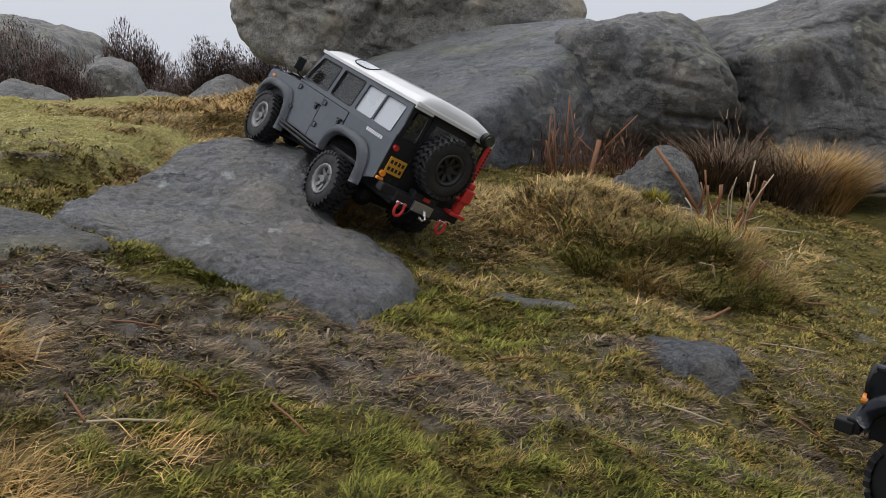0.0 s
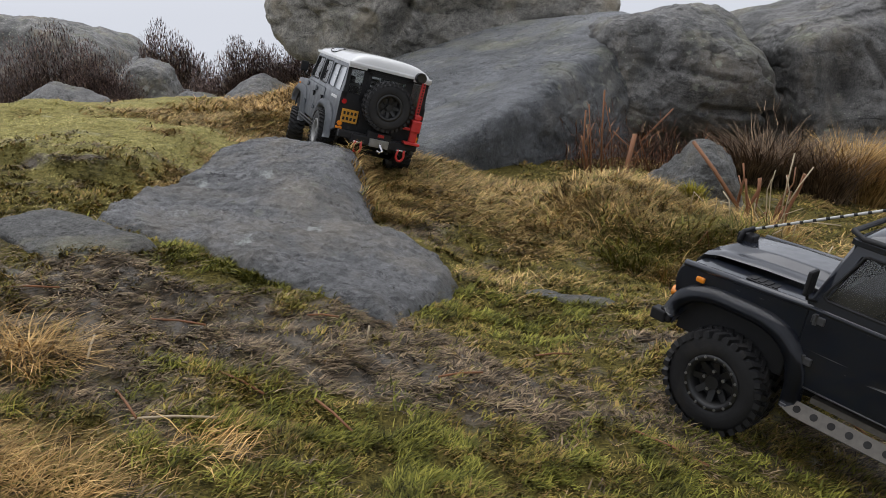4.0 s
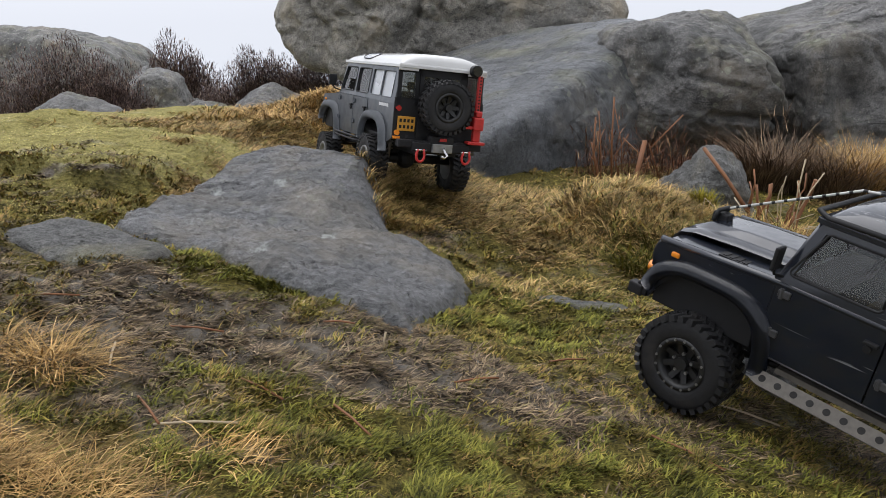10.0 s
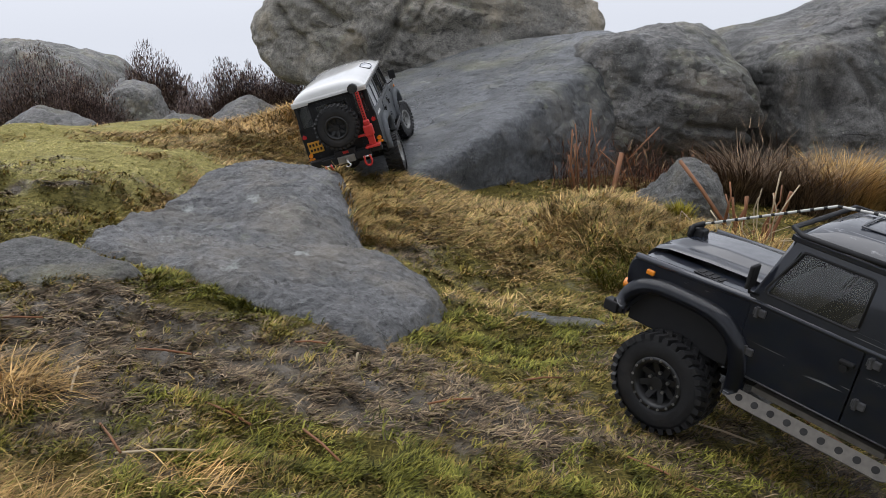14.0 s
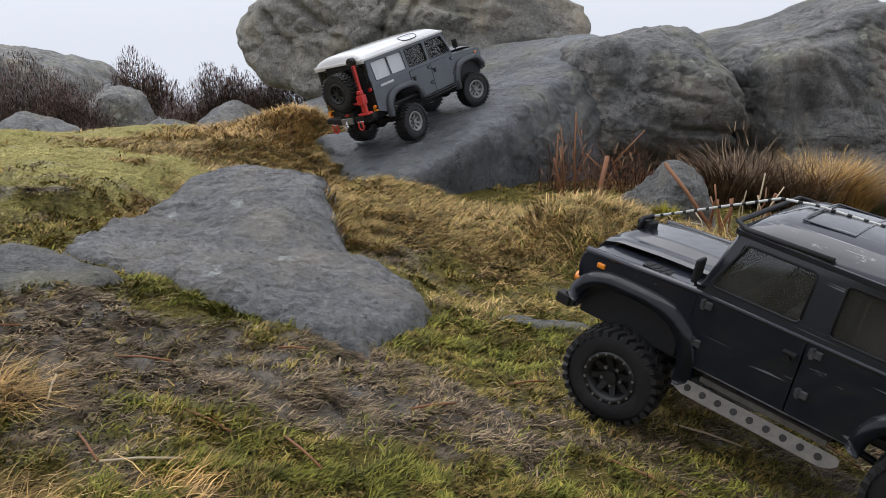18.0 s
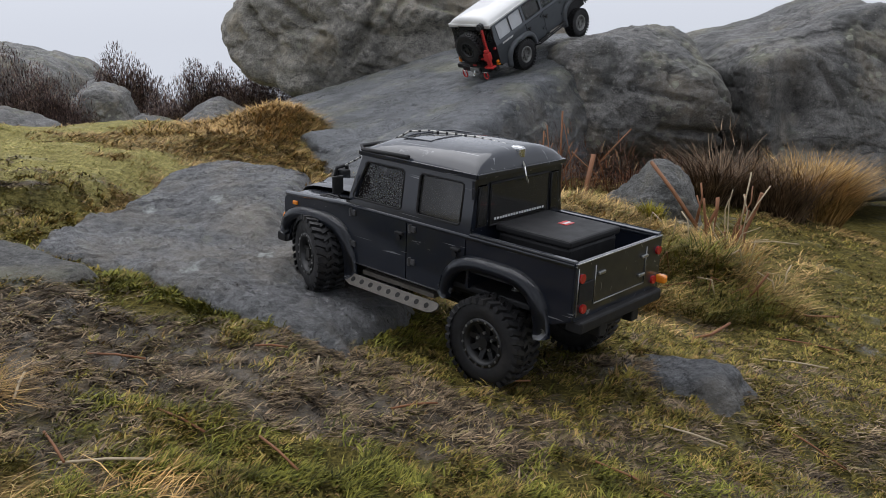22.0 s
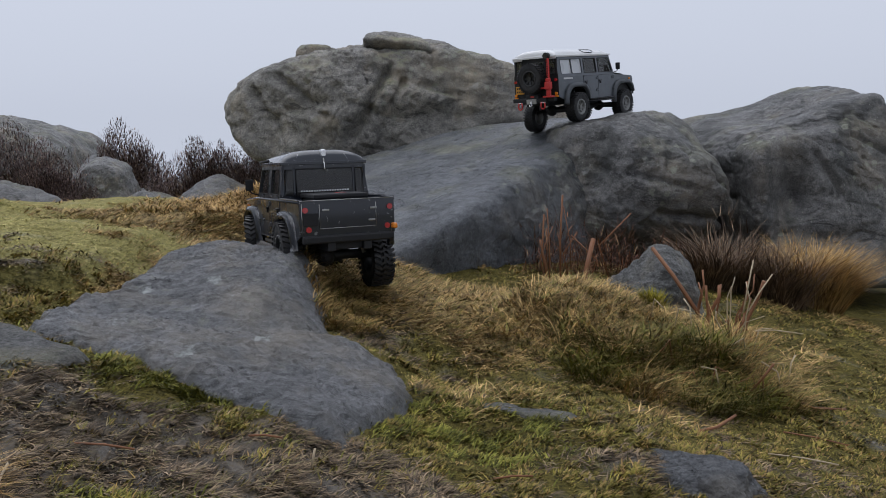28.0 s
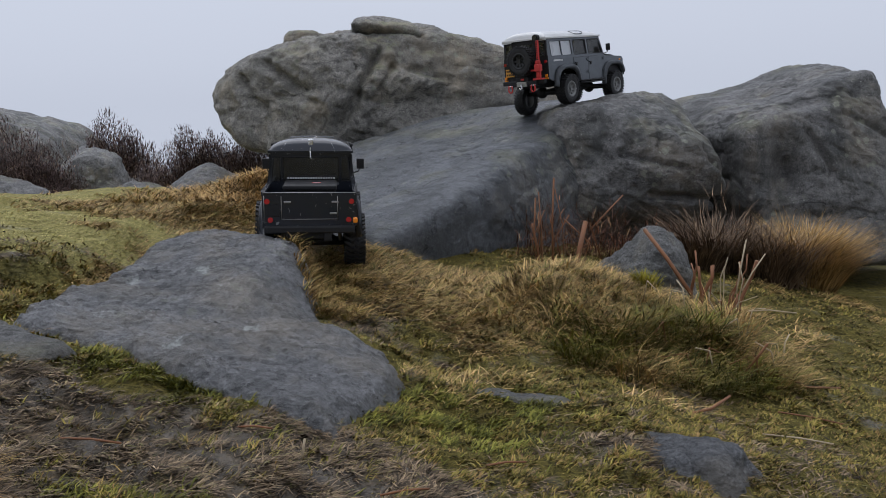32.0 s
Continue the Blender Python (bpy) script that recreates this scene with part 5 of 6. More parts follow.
# ---- plants ----
def blade_mat(name, *stops, calm=False):
    """Grass: every blade takes its own tone, in drifts of duller and fresher growth."""
    m = Mat(name)
    drift = m.ramp(m.noise(24, 5, 0.65), (0.36, 0.8 if calm else 0.5), (0.5, 1.1), (0.64, 1.3 if calm else 1.6))
    m.put("Base Color", m.mix(1.0, m.ramp(m.island(), *stops), drift, "MULTIPLY"))
    m.put("Roughness", 0.6).put("Specular IOR Level", 0.12)
    m.put("Subsurface Weight", 0.0)
    return m.m


TURF_BLADE = blade_mat("turf_blade", (0.0, (0.025, 0.022, 0.006)), (0.3, (0.1, 0.086, 0.018)), (0.55, (0.185, 0.155, 0.03)), (0.75, (0.28, 0.22, 0.055)), (0.88, (0.3, 0.19, 0.07)), (1.0, (0.15, 0.09, 0.04)))
LAWN_BLADE = blade_mat("lawn_blade", (0.0, (0.14, 0.135, 0.04)), (0.3, (0.33, 0.31, 0.09)), (0.6, (0.5, 0.45, 0.15)), (0.85, (0.66, 0.55, 0.24)), (1.0, (0.46, 0.32, 0.14)), calm=True)
MEADOW_BLADE = blade_mat("meadow_blade", (0.0, (0.026, 0.026, 0.007)), (0.3, (0.095, 0.09, 0.019)), (0.6, (0.17, 0.15, 0.035)), (0.85, (0.25, 0.2, 0.062)), (1.0, (0.17, 0.115, 0.042)))
STRAW_BLADE = blade_mat("straw_blade", (0.0, (0.04, 0.024, 0.01)), (0.25, (0.2, 0.125, 0.043)), (0.5, (0.4, 0.262, 0.098)), (0.7, (0.58, 0.4, 0.175)), (0.82, (0.22, 0.195, 0.048)), (1.0, (0.105, 0.105, 0.025)))
MUD_BLADE = blade_mat("dead_mat_blade", (0.0, (0.024, 0.018, 0.012)), (0.4, (0.095, 0.069, 0.044)), (0.7, (0.18, 0.13, 0.08)), (0.9, (0.31, 0.225, 0.135)), (1.0, (0.14, 0.135, 0.045)))
GREEN_BLADE = blade_mat("lush_blade", (0.0, (0.03, 0.032, 0.007)), (0.5, (0.125, 0.128, 0.02)), (1.0, (0.27, 0.245, 0.048)))
PALE_BLADE = blade_mat("pale_tussock_blade", (0.0, (0.1, 0.058, 0.02)), (0.4, (0.34, 0.205, 0.07)), (1.0, (0.58, 0.39, 0.16)))
RUST_STEM = blade_mat("rust_bracken", (0.0, (0.03, 0.014, 0.01)), (0.5, (0.09, 0.042, 0.026)), (0.85, (0.2, 0.085, 0.04)), (1.0, (0.32, 0.22, 0.11)))
BROWN_STEM = blade_mat("brown_fern", (0.0, (0.045, 0.03, 0.02)), (0.5, (0.12, 0.08, 0.052)), (1.0, (0.27, 0.19, 0.12)))
HEATHER = blade_mat("heather_twig", (0.0, (0.03, 0.021, 0.02)), (0.5, (0.085, 0.057, 0.052)), (0.85, (0.15, 0.1, 0.088)), (1.0, (0.28, 0.21, 0.15)))
YELLOW_LEAF = blade_mat("yellow_moss", (0.0, (0.14, 0.13, 0.016)), (1.0, (0.34, 0.29, 0.03)))
BARK = plain("weathered_wood", (0.3, 0.125, 0.05), 0.7, 0.0, 0.7, 120)
BARK_PALE = plain("bleached_stalk", (0.5, 0.4, 0.26), 0.7, 0.0, 0.4, 150)


def mesh_from(name, verts, loops, totals, material):
    me = bpy.data.meshes.new(name)
    me.vertices.add(len(verts))
    me.vertices.foreach_set("co", np.asarray(verts, dtype=np.float32).ravel())
    me.loops.add(len(loops))
    me.loops.foreach_set("vertex_index", np.asarray(loops, dtype=np.int32))
    me.polygons.add(len(totals))
    starts = np.concatenate([[0], np.cumsum(totals)[:-1]])
    me.polygons.foreach_set("loop_start", starts.astype(np.int32))
    me.polygons.foreach_set("loop_total", np.asarray(totals, dtype=np.int32))
    me.materials.append(material)
    me.update(calc_edges=True)
    me.validate()
    return new(name, me)


def blades(name, roots, az, lean, length, width, material, curl=1.6):
    """Many grass blades in one mesh: each rises from its root and leans over towards az."""
    roots, n = np.asarray(roots, float), len(roots)
    width = width * np.clip(0.45 + 0.5 * (roots[:, 1] - 0.6), 0.4, 1.5)
    way = np.stack([np.cos(az), np.sin(az), 0 * az], 1)
    side = np.stack([-np.sin(az), np.cos(az), 0 * az], 1)
    rows = []
    for s, w in ((0.0, 1.0), (0.55, 0.8), (1.0, 0.0)):
        out = (length * np.sin(lean) * s ** curl)[:, None] * way
        rise = (length * (np.cos(lean) * s + 0.25 * np.sin(lean) * s * (1 - s)))[:, None] * np.array([0, 0, 1.0])
        mid = roots + out + rise
        half = (width * w * 0.5)[:, None] * side
        rows += [mid - half, mid + half] if w else [mid]
    verts = np.stack(rows, 1).reshape(-1, 3)
    pattern = np.array([0, 1, 3, 2, 2, 3, 4])
    loops = (np.arange(n)[:, None] * 5 + pattern).ravel()
    return mesh_from(name, verts, loops, np.tile([4, 3], n), material)


def scatter(arr, count, x0, x1, y0, y1, keep):
    """Roots on the turf, thinned by keep(x, y)."""
    out, have = [], 0
    while have < count:
        x, y = arr.uniform(x0, x1, 60000), arr.uniform(y0, y1, 60000)
        ok = arr.random(60000) < keep(x, y)
        out.append(np.stack([x[ok], y[ok], land(x[ok], y[ok]) - 0.002], 1))
        have += len(out[-1])
    return np.concatenate(out)[:count]


def near_weight(x, y):
    return np.minimum(1.0, (1.0 / np.maximum(y, 0.5)) ** 1.5)


def off_rock(x, y, soft=0.03):
    return step(soft, -0.01, inside(x, y, NEAR_ROCK))


def off_stones(x, y):
    """Nothing grows on the strip of bare stone and the sunken stone."""
    return 1 - step(0.5, 0.75, np.maximum(hill(x, y, 0.19, 1.25, 0.095, 0.028, -24), hill(x, y, 0.385, 1.03, 0.1, 0.06, -35)))


def in_view(x, y):
    """Only the wedge of turf that lies before the camera."""
    return (np.abs(x) < 0.2 + 0.62 * y) * 1.0


def build_grass():
    arr = np.random.default_rng(5)

    def patch(x, y):
        """Tufts a few centimetres across, in wider drifts."""
        tuft = np.clip(0.5 + 1.6 * fine_noise((x * 34, y * 26, 21), 2), 0.0, 1)
        return tuft * np.clip(0.65 + 0.9 * fine_noise((x * 8, y * 8, 25), 3), 0.12, 1)

    def turf(x, y):
        mud, straw = zones(x, y)
        return in_view(x, y) * off_rock(x, y) * off_stones(x, y) * near_weight(x, y) * np.maximum(step(1.75, 1.4, y), 0.4 * step(-0.2, 0.1, x)) * np.maximum(1 - 1.1 * mud, 0.14) * (1 - 0.45 * straw) * (0.12 + patch(x, y))

    r = scatter(arr, 170000, -1.2, 1.45, 0.5, 2.6, turf)
    n = len(r)
    tall = patch(r[:, 0], r[:, 1])
    r[:, 2] += 0.004 * tall
    swirl = 2.5 * fine_noise((r[:, 0] * 14, r[:, 1] * 14, 55), 2)
    ob = blades("turf_grass", r, swirl + arr.normal(-0.3, 1.0, n), arr.uniform(0.8, 1.52, n), (0.6 + 0.8 * tall) * arr.uniform(0.004, 0.0125, n), arr.uniform(0.0018, 0.0038, n), TURF_BLADE, 1.25)
    tagged(ob, "short wet green and yellow turf grass", "grass", kind="stuff")

    def lawn(x, y):
        mud, straw = zones(x, y)
        return in_view(x, y) * off_rock(x, y, 0.01) * off_stones(x, y) * np.maximum(1 - 1.2 * mud, 0.0) * (1 - 0.5 * straw) * (1.5 / np.maximum(y, 1.2)) ** 1.2

    for name, count, keep, material, label in (("lawn_grass", 120000, lambda x, y: lawn(x, y) * step(0.1, -0.25, x), LAWN_BLADE, "close-cropped yellow-green moorland lawn"), ("meadow_grass", 85000, lambda x, y: lawn(x, y) * step(-0.25, 0.1, x), MEADOW_BLADE, "short olive moorland grass round the stones")):
        r = scatter(arr, count, -1.4, 1.45, 1.2, 2.8, keep)
        n = len(r)
        ob = blades(name, r, arr.uniform(0, math.tau, n), arr.uniform(0.9, 1.55, n), arr.uniform(0.004, 0.0085, n), arr.uniform(0.0012, 0.0024, n), material, 1.2)
        tagged(ob, label, "grass", kind="stuff")

    def lush(x, y):
        w = hill(x, y, -0.29, 1.13, 0.15, 0.05, -30) + 0.8 * hill(x, y, 0.1, 1.18, 0.12, 0.08) + hill(x, y, -0.05, 0.68, 0.2, 0.07) + 0.35 * hill(x, y, 0.25, 0.7, 0.25, 0.1) + 0.5 * hill(x, y, -0.37, 1.3, 0.06, 0.06) + 0.7 * hill(x, y, -0.23, 0.8, 0.05, 0.02) + 0.8 * hill(x, y, -0.42, 0.7, 0.06, 0.04)
        return off_rock(x, y) * off_stones(x, y) * w * np.clip(0.3 + 1.8 * fine_noise((x * 26, y * 22, 40), 2), 0, 1)

    r = scatter(arr, 24000, -0.7, 0.7, 0.52, 1.45, lush)
    n = len(r)
    r[:, 2] += 0.003
    swirl = 2.5 * fine_noise((r[:, 0] * 14, r[:, 1] * 14, 57), 2)
    ob = blades("lush_grass", r, swirl + arr.normal(-0.2, 0.9, n), arr.uniform(0.8, 1.5, n), arr.uniform(0.006, 0.016, n), arr.uniform(0.002, 0.004, n), GREEN_BLADE, 1.3)
    tagged(ob, "bright green tufts of wet grass", "grass", kind="stuff")

    def dead(x, y):
        mud = zones(x, y)[0]
        clot = np.clip(0.45 + 1.7 * fine_noise((x * 22, y * 22, 71), 3), 0.03, 1)
        return off_rock(x, y, 0.05) * near_weight(x, y) * np.minimum(mud * 1.3, 1) * clot

    r = scatter(arr, 46000, -0.9, 0.7, 0.5, 1.8, dead)
    n = len(r)
    r[:, 2] += 0.0015
    swirl = 3 * fine_noise((r[:, 0] * 9, r[:, 1] * 9, 58), 2)
    ob = blades("trodden_grass", r, swirl + arr.normal(0, 0.9, n), arr.uniform(1.3, 1.57, n), arr.uniform(0.006, 0.024, n), arr.uniform(0.0016, 0.004, n), MUD_BLADE, 1.1)
    tagged(ob, "trodden dead brown grass lying in mud", "grass", kind="stuff")

    def straw(x, y):
        return in_view(x, y) * off_rock(x, y, 0.01) * off_stones(x, y) * near_weight(x, y * 0.7) * np.maximum(zones(x, y)[1] - 0.3, 0) * 1.4

    r = scatter(arr, 85000, -1.1, 1.4, 0.5, 3.05, straw)
    n = len(r)
    swirl = 2.2 * fine_noise((r[:, 0] * 4, r[:, 1] * 4, 50), 2)
    ob = blades("straw_grass", r, swirl - 0.5 + arr.normal(0, 1.1, n), arr.uniform(1.15, 1.56, n), arr.uniform(0.012, 0.045, n), arr.uniform(0.0014, 0.003, n), STRAW_BLADE, 1.15)
    tagged(ob, "matted straw-coloured dead grass", "grass", kind="stuff")


def tussock(name, x, y, spread_r, count, length, lean, material, label, comb=None, seed=1, squash=1.0, under=land):
    """A clump of long blades that fan out from one spot; comb: the way they are combed."""
    arr = np.random.default_rng(seed)
    a, d = arr.uniform(0, math.tau, count), np.sqrt(arr.uniform(0, 1, count)) * spread_r
    xs, ys = x + d * np.cos(a), y + d * np.sin(a) * squash
    roots = np.stack([xs, ys, under(xs, ys) - 0.004 + 0.14 * length * (1 - d / spread_r)], 1)
    az = a + arr.normal(0, 0.5, count)
    if comb is not None:
        az = np.where(arr.random(count) < 0.6, comb + arr.normal(0, 0.9, count), az)
    ob = blades(name, roots, az, lean * arr.uniform(0.72, 1.06, count), length * arr.uniform(0.4, 1.1, count), arr.uniform(0.0014, 0.003, count), material)
    return tagged(ob, label, "grass clump", "grass clumps", "stuff")


def build_tussocks():
    pale, straw = "pale dead grass tussock lying over", "thick straw-coloured grass tussock"
    for k, (x, y, n, reach, comb) in enumerate(((-0.4, 0.775, 460, 0.075, -0.3), (-0.46, 0.8, 260, 0.06, -0.1), (-0.36, 0.57, 420, 0.055, 0.2), (-0.29, 0.555, 420, 0.055, 0.4), (-0.42, 0.6, 300, 0.055, 0.0), (-0.2, 0.66, 200, 0.045, 0.5))):
        tussock("grass_tussock", x, y, 0.04, n, reach, 1.5, PALE_BLADE, pale, comb, 1 + k)
    for k, (x, y) in enumerate(((-0.5, 2.78), (-0.42, 2.86), (-0.32, 2.84), (-0.26, 2.76), (-0.38, 2.72), (-0.58, 2.7), (-0.24, 2.92), (-0.36, 2.98), (-0.46, 2.62), (-0.68, 2.62))):
        tussock("grass_tussock", x, y, 0.13, 900, 0.06, 1.4, PALE_BLADE if k % 3 else STRAW_BLADE, straw, -0.3 + 0.8 * (k % 3), 10 + k)
    for k, (x, y) in enumerate(((-0.22, 1.93), (-0.17, 1.86), (-0.13, 1.76), (-0.1, 1.66), (-0.07, 1.56))):
        tussock("verge_tussock", x, y, 0.045, 600, 0.04, 1.35, STRAW_BLADE, "straw grass hanging along the rock's edge", -0.9, 30 + k)
    for k, (x, y) in enumerate(((-0.215, 1.88), (-0.185, 1.8), (-0.16, 1.72), (-0.14, 1.63), (-0.12, 1.55))):
        tussock("verge_tussock", x + 0.012, y, 0.032, 420, 0.045, 1.3, STRAW_BLADE, "straw grass hanging along the rock's edge", -0.2, 35 + k, under=lambda x, y: np.maximum(near_rock_top(x, y), land(x, y)))
    for k, (x, y) in enumerate(((0.45, 1.72), (0.56, 1.66), (0.4, 1.84), (0.34, 1.62), (0.52, 1.52), (0.62, 1.58), (0.3, 1.9), (0.2, 1.98), (0.4, 1.52), (0.26, 1.7))):
        tussock("grass_tussock", x, y, 0.11, 1000, 0.058, 1.38, STRAW_BLADE, straw, -1.5 + 0.8 * (k % 4), 40 + k)
    for k, (x, y) in enumerate(((0.36, 1.5), (0.44, 1.44), (0.53, 1.42), (0.61, 1.44), (0.68, 1.48), (0.48, 1.53), (0.58, 1.54))):
        tussock("hanging_tussock", x, y, 0.06, 520, 0.085, 1.2, (GREEN_BLADE, STRAW_BLADE, MEADOW_BLADE)[k % 3], "long matted grass hanging down the bank", -1.6 + 0.5 * (k % 3), 80 + k)
    tussock("tall_grass_clump", 0.67, 1.62, 0.05, 160, 0.08, 0.95, PALE_BLADE, "bleached grass clump beside the pointed stone", None, 60)
    tussock("tall_grass_clump", 0.6, 1.5, 0.06, 450, 0.07, 1.35, PALE_BLADE, "bleached grass clump beside the pointed stone", -1.4, 61)
    tussock("tall_grass_clump", 0.7, 1.52, 0.05, 400, 0.07, 1.35, STRAW_BLADE, "bleached grass clump beside the pointed stone", -0.5, 62)
    tussock("reed_tussock", 1.29, 2.55, 0.09, 2600, 0.25, 0.9, PALE_BLADE, "pale arching reed tussock at the boulder's foot", 0.1, 63)
    tussock("moss_tuft", 0.553, 1.77, 0.022, 420, 0.05, 0.55, YELLOW_LEAF, "bright yellow-green moss at the stone's foot", None, 66)


def shrub(name, x, y, rx, ry, h, stems, material, label, seed, twigs=2500, thick=0.003, reach=0.09, wild=0.02):
    """A twiggy shrub: woody stems that spread from the ground, and fine shoots in uneven clumps over a domed crown."""
    rng = random.Random(seed)
    arr = np.random.default_rng(seed)
    z0 = float(land(x, y)) - 0.02

    def crown(n, low):
        a, u = arr.uniform(0, math.tau, n), arr.uniform(0.0, 1.0, n)
        d = np.stack([np.cos(a) * np.sqrt(1 - u * u), np.sin(a) * np.sqrt(1 - u * u), u], 1)
        lump = np.clip(0.88 + 0.4 * fine_noise(d * 2.3, 3, seed * 1.3), 0.5, 1.12)
        return d * (lump * arr.uniform(low, 1.0, n) ** 0.6)[:, None] * np.array([rx, ry, h]) + np.array([x, y, z0]), a, u

    tips, _, _ = crown(stems, 0.4)
    bm = bmesh.new()
    for tip in tips:
        foot = Vector((x + (tip[0] - x) * 0.45 + rng.gauss(0, rx * 0.05), y + (tip[1] - y) * 0.45, z0 - 0.01))
        mid = foot.lerp(Vector(tip), 0.55) + Vector((rng.gauss(0, wild), rng.gauss(0, wild), 0.06 * h))
        tube(bm, [foot, mid, Vector(tip)], thick * rng.uniform(0.35, 0.6), 3)
    ob = part(name, bm, material, None, label)
    tagged(ob, category="shrub", group="moorland shrubs")
    base, a, u = crown(twigs, 0.12)
    lean = arr.uniform(0.1, 1.75 + 12 * (wild - 0.02), twigs)
    mass = blades("twig_mass", base - np.array([0, 0, 0.04 * h]), a + arr.normal(0, 1.2, twigs), lean, h * reach * arr.uniform(0.35, 1.0, twigs), thick * arr.uniform(0.6, 1.6, twigs), material, 1.2)
    mass.parent = ob
    tagged(mass, kind="stuff")
    return ob


def stick(name, line, r, material, label):
    return tagged(part(name, tube(bmesh.new(), line, r, 6), material, None, label), category="stick", group="dead stems")


def build_shrubs():
    hea = "dark leafless heather bush on the moor"
    for k, (x, y, rx, ry, top, n) in enumerate(((-0.95, 4.75, 0.38, 0.22, 0.33, 22000), (-0.66, 4.6, 0.34, 0.2, 0.28, 14000), (-1.42, 3.9, 0.2, 0.14, 0.16, 5000), (-2.2, 7.2, 0.5, 0.3, 0.36, 17000), (-1.75, 4.0, 0.42, 0.24, 0.4, 12000), (-1.5, 3.85, 0.2, 0.18, 0.32, 7000), (-1.36, 3.7, 0.14, 0.12, 0.12, 3500), (-1.3, 4.9, 0.17, 0.12, 0.17, 3000), (-0.36, 4.1, 0.28, 0.1, 0.13, 3000), (-2.3, 4.3, 0.34, 0.2, 0.3, 5000))):
        shrub("heather_bush", x, y, rx, ry, top - float(land(x, y)), n // 110, HEATHER, hea, 100 + k, int(n * 2.6), 0.0017 if y < 6 else 0.003, 0.075)
    rust = "rust-brown dead bracken under the slab"
    shrub("dead_bracken", 0.46, 2.42, 0.12, 0.08, 0.2, 34, RUST_STEM, rust, 120, 600, 0.0014, 0.3, 0.05)
    shrub("dead_bracken", 0.62, 2.46, 0.16, 0.09, 0.17, 40, RUST_STEM, rust, 121, 1400, 0.0012, 0.28, 0.05)
    shrub("dead_bracken", 0.78, 2.46, 0.16, 0.1, 0.15, 40, RUST_STEM, rust, 122, 1400, 0.0012, 0.28, 0.05)
    heap = "brown dead fern and grass heap"
    for k, (x, y, rx, ry, h) in enumerate(((1.0, 2.52, 0.17, 0.12, 0.24), (1.12, 2.44, 0.14, 0.1, 0.2), (0.9, 2.44, 0.12, 0.08, 0.14))):
        shrub("fern_heap", x, y, rx, ry, h, 10, BROWN_STEM, heap, 130 + k, 1200, 0.0011, 0.4, 0.05)
        tussock("fern_heap", x, y, rx * 0.6, 900, h * 1.05, 0.95, BROWN_STEM, heap, None, 140 + k)
    rng = random.Random(9)
    stick("broken_stem", [(0.56, 1.81, 0.112), (0.59, 1.755, 0.06), (0.625, 1.7, -0.008)], 0.0042, BARK, "red-brown broken stem leaning on the stone")
    stick("orange_stem", [(0.5, 2.21, -0.08), (0.515, 2.23, -0.01), (0.54, 2.26, 0.065)], 0.0065, BARK, "orange snapped bracken stem")
    for k in range(18):
        x, y = 0.64 + 0.12 * rng.random() ** 1.4, 1.7 + rng.gauss(0, 0.05)
        top, bend = rng.uniform(0.05, 0.135), rng.gauss(0, 0.02)
        z = float(land(x, y))
        stick("snapped_stem", [(x, y, z - 0.02), (x + bend * 0.3, y, z + top * 0.35), (x + bend, y + rng.gauss(0, 0.012), z + top * 0.75), (x + bend * 1.1, y, z + top)], rng.choice((0.0016, 0.002, 0.0026, 0.0038)) if k % 4 else 0.0012, BARK if k % 4 else BARK_PALE, "red-brown snapped dead stem" if k % 4 else "thin bleached grass stalk")
    for k in range(16):
        x, y = rng.uniform(0.5, 0.76), rng.uniform(1.42, 1.66)
        z, a, reach = float(land(x, y)), rng.uniform(0, math.tau), rng.uniform(0.03, 0.07)
        stick("bent_stalk", [(x, y, z), (x + 0.3 * reach * math.cos(a), y + 0.3 * reach * math.sin(a), z + 0.05), (x + reach * math.cos(a), y + reach * math.sin(a), z + rng.uniform(0.03, 0.07))], rng.uniform(0.0008, 0.0015), BARK_PALE if k % 3 else BARK, "bent dead grass stalk by the stone")
    for k in range(10):
        x, y = rng.uniform(0.38, 0.78), rng.uniform(2.2, 2.4)
        top = rng.uniform(0.12, 0.24)
        stick("bracken_stem", [(x, y, land(x, y) - 0.02), (x + rng.gauss(0, 0.02), y, land(x, y) + top * 0.5), (x + rng.gauss(0, 0.05), y, land(x, y) + top)], rng.uniform(0.0012, 0.0026), BARK, "thin rust-brown bracken stem")
    pale = "thin bleached grass stalk"
    stick("dry_stalk", [(0.7, 1.66, 0.0), (0.712, 1.67, 0.05), (0.722, 1.672, 0.105)], 0.0016, BARK_PALE, pale)
    stick("dry_stalk", [(0.72, 1.68, 0.0), (0.745, 1.69, 0.035), (0.775, 1.7, 0.07)], 0.0014, BARK_PALE, pale)
    stick("dry_stalk", [(0.7, 1.6, -0.02), (0.74, 1.6, -0.02), (0.79, 1.59, -0.026)], 0.0014, BARK_PALE, pale)
    stick("fallen_stem", [(0.46, 1.24, land(0.46, 1.24) + 0.006), (0.5, 1.27, land(0.5, 1.27) + 0.01), (0.55, 1.32, land(0.55, 1.32) + 0.02)], 0.0024, BARK, "red-brown fallen bracken stem in grass")
    stick("fallen_stem", [(0.69, 1.46, land(0.69, 1.46) + 0.02), (0.74, 1.44, land(0.74, 1.44) + 0.008), (0.81, 1.46, land(0.81, 1.46) + 0.012)], 0.0022, BARK, "red-brown fallen bracken stem in grass")
    stick("fallen_stem", [(0.62, 1.45, -0.1), (0.64, 1.43, -0.06), (0.655, 1.42, -0.03)], 0.0022, BARK, "red-brown fallen bracken stem in grass")
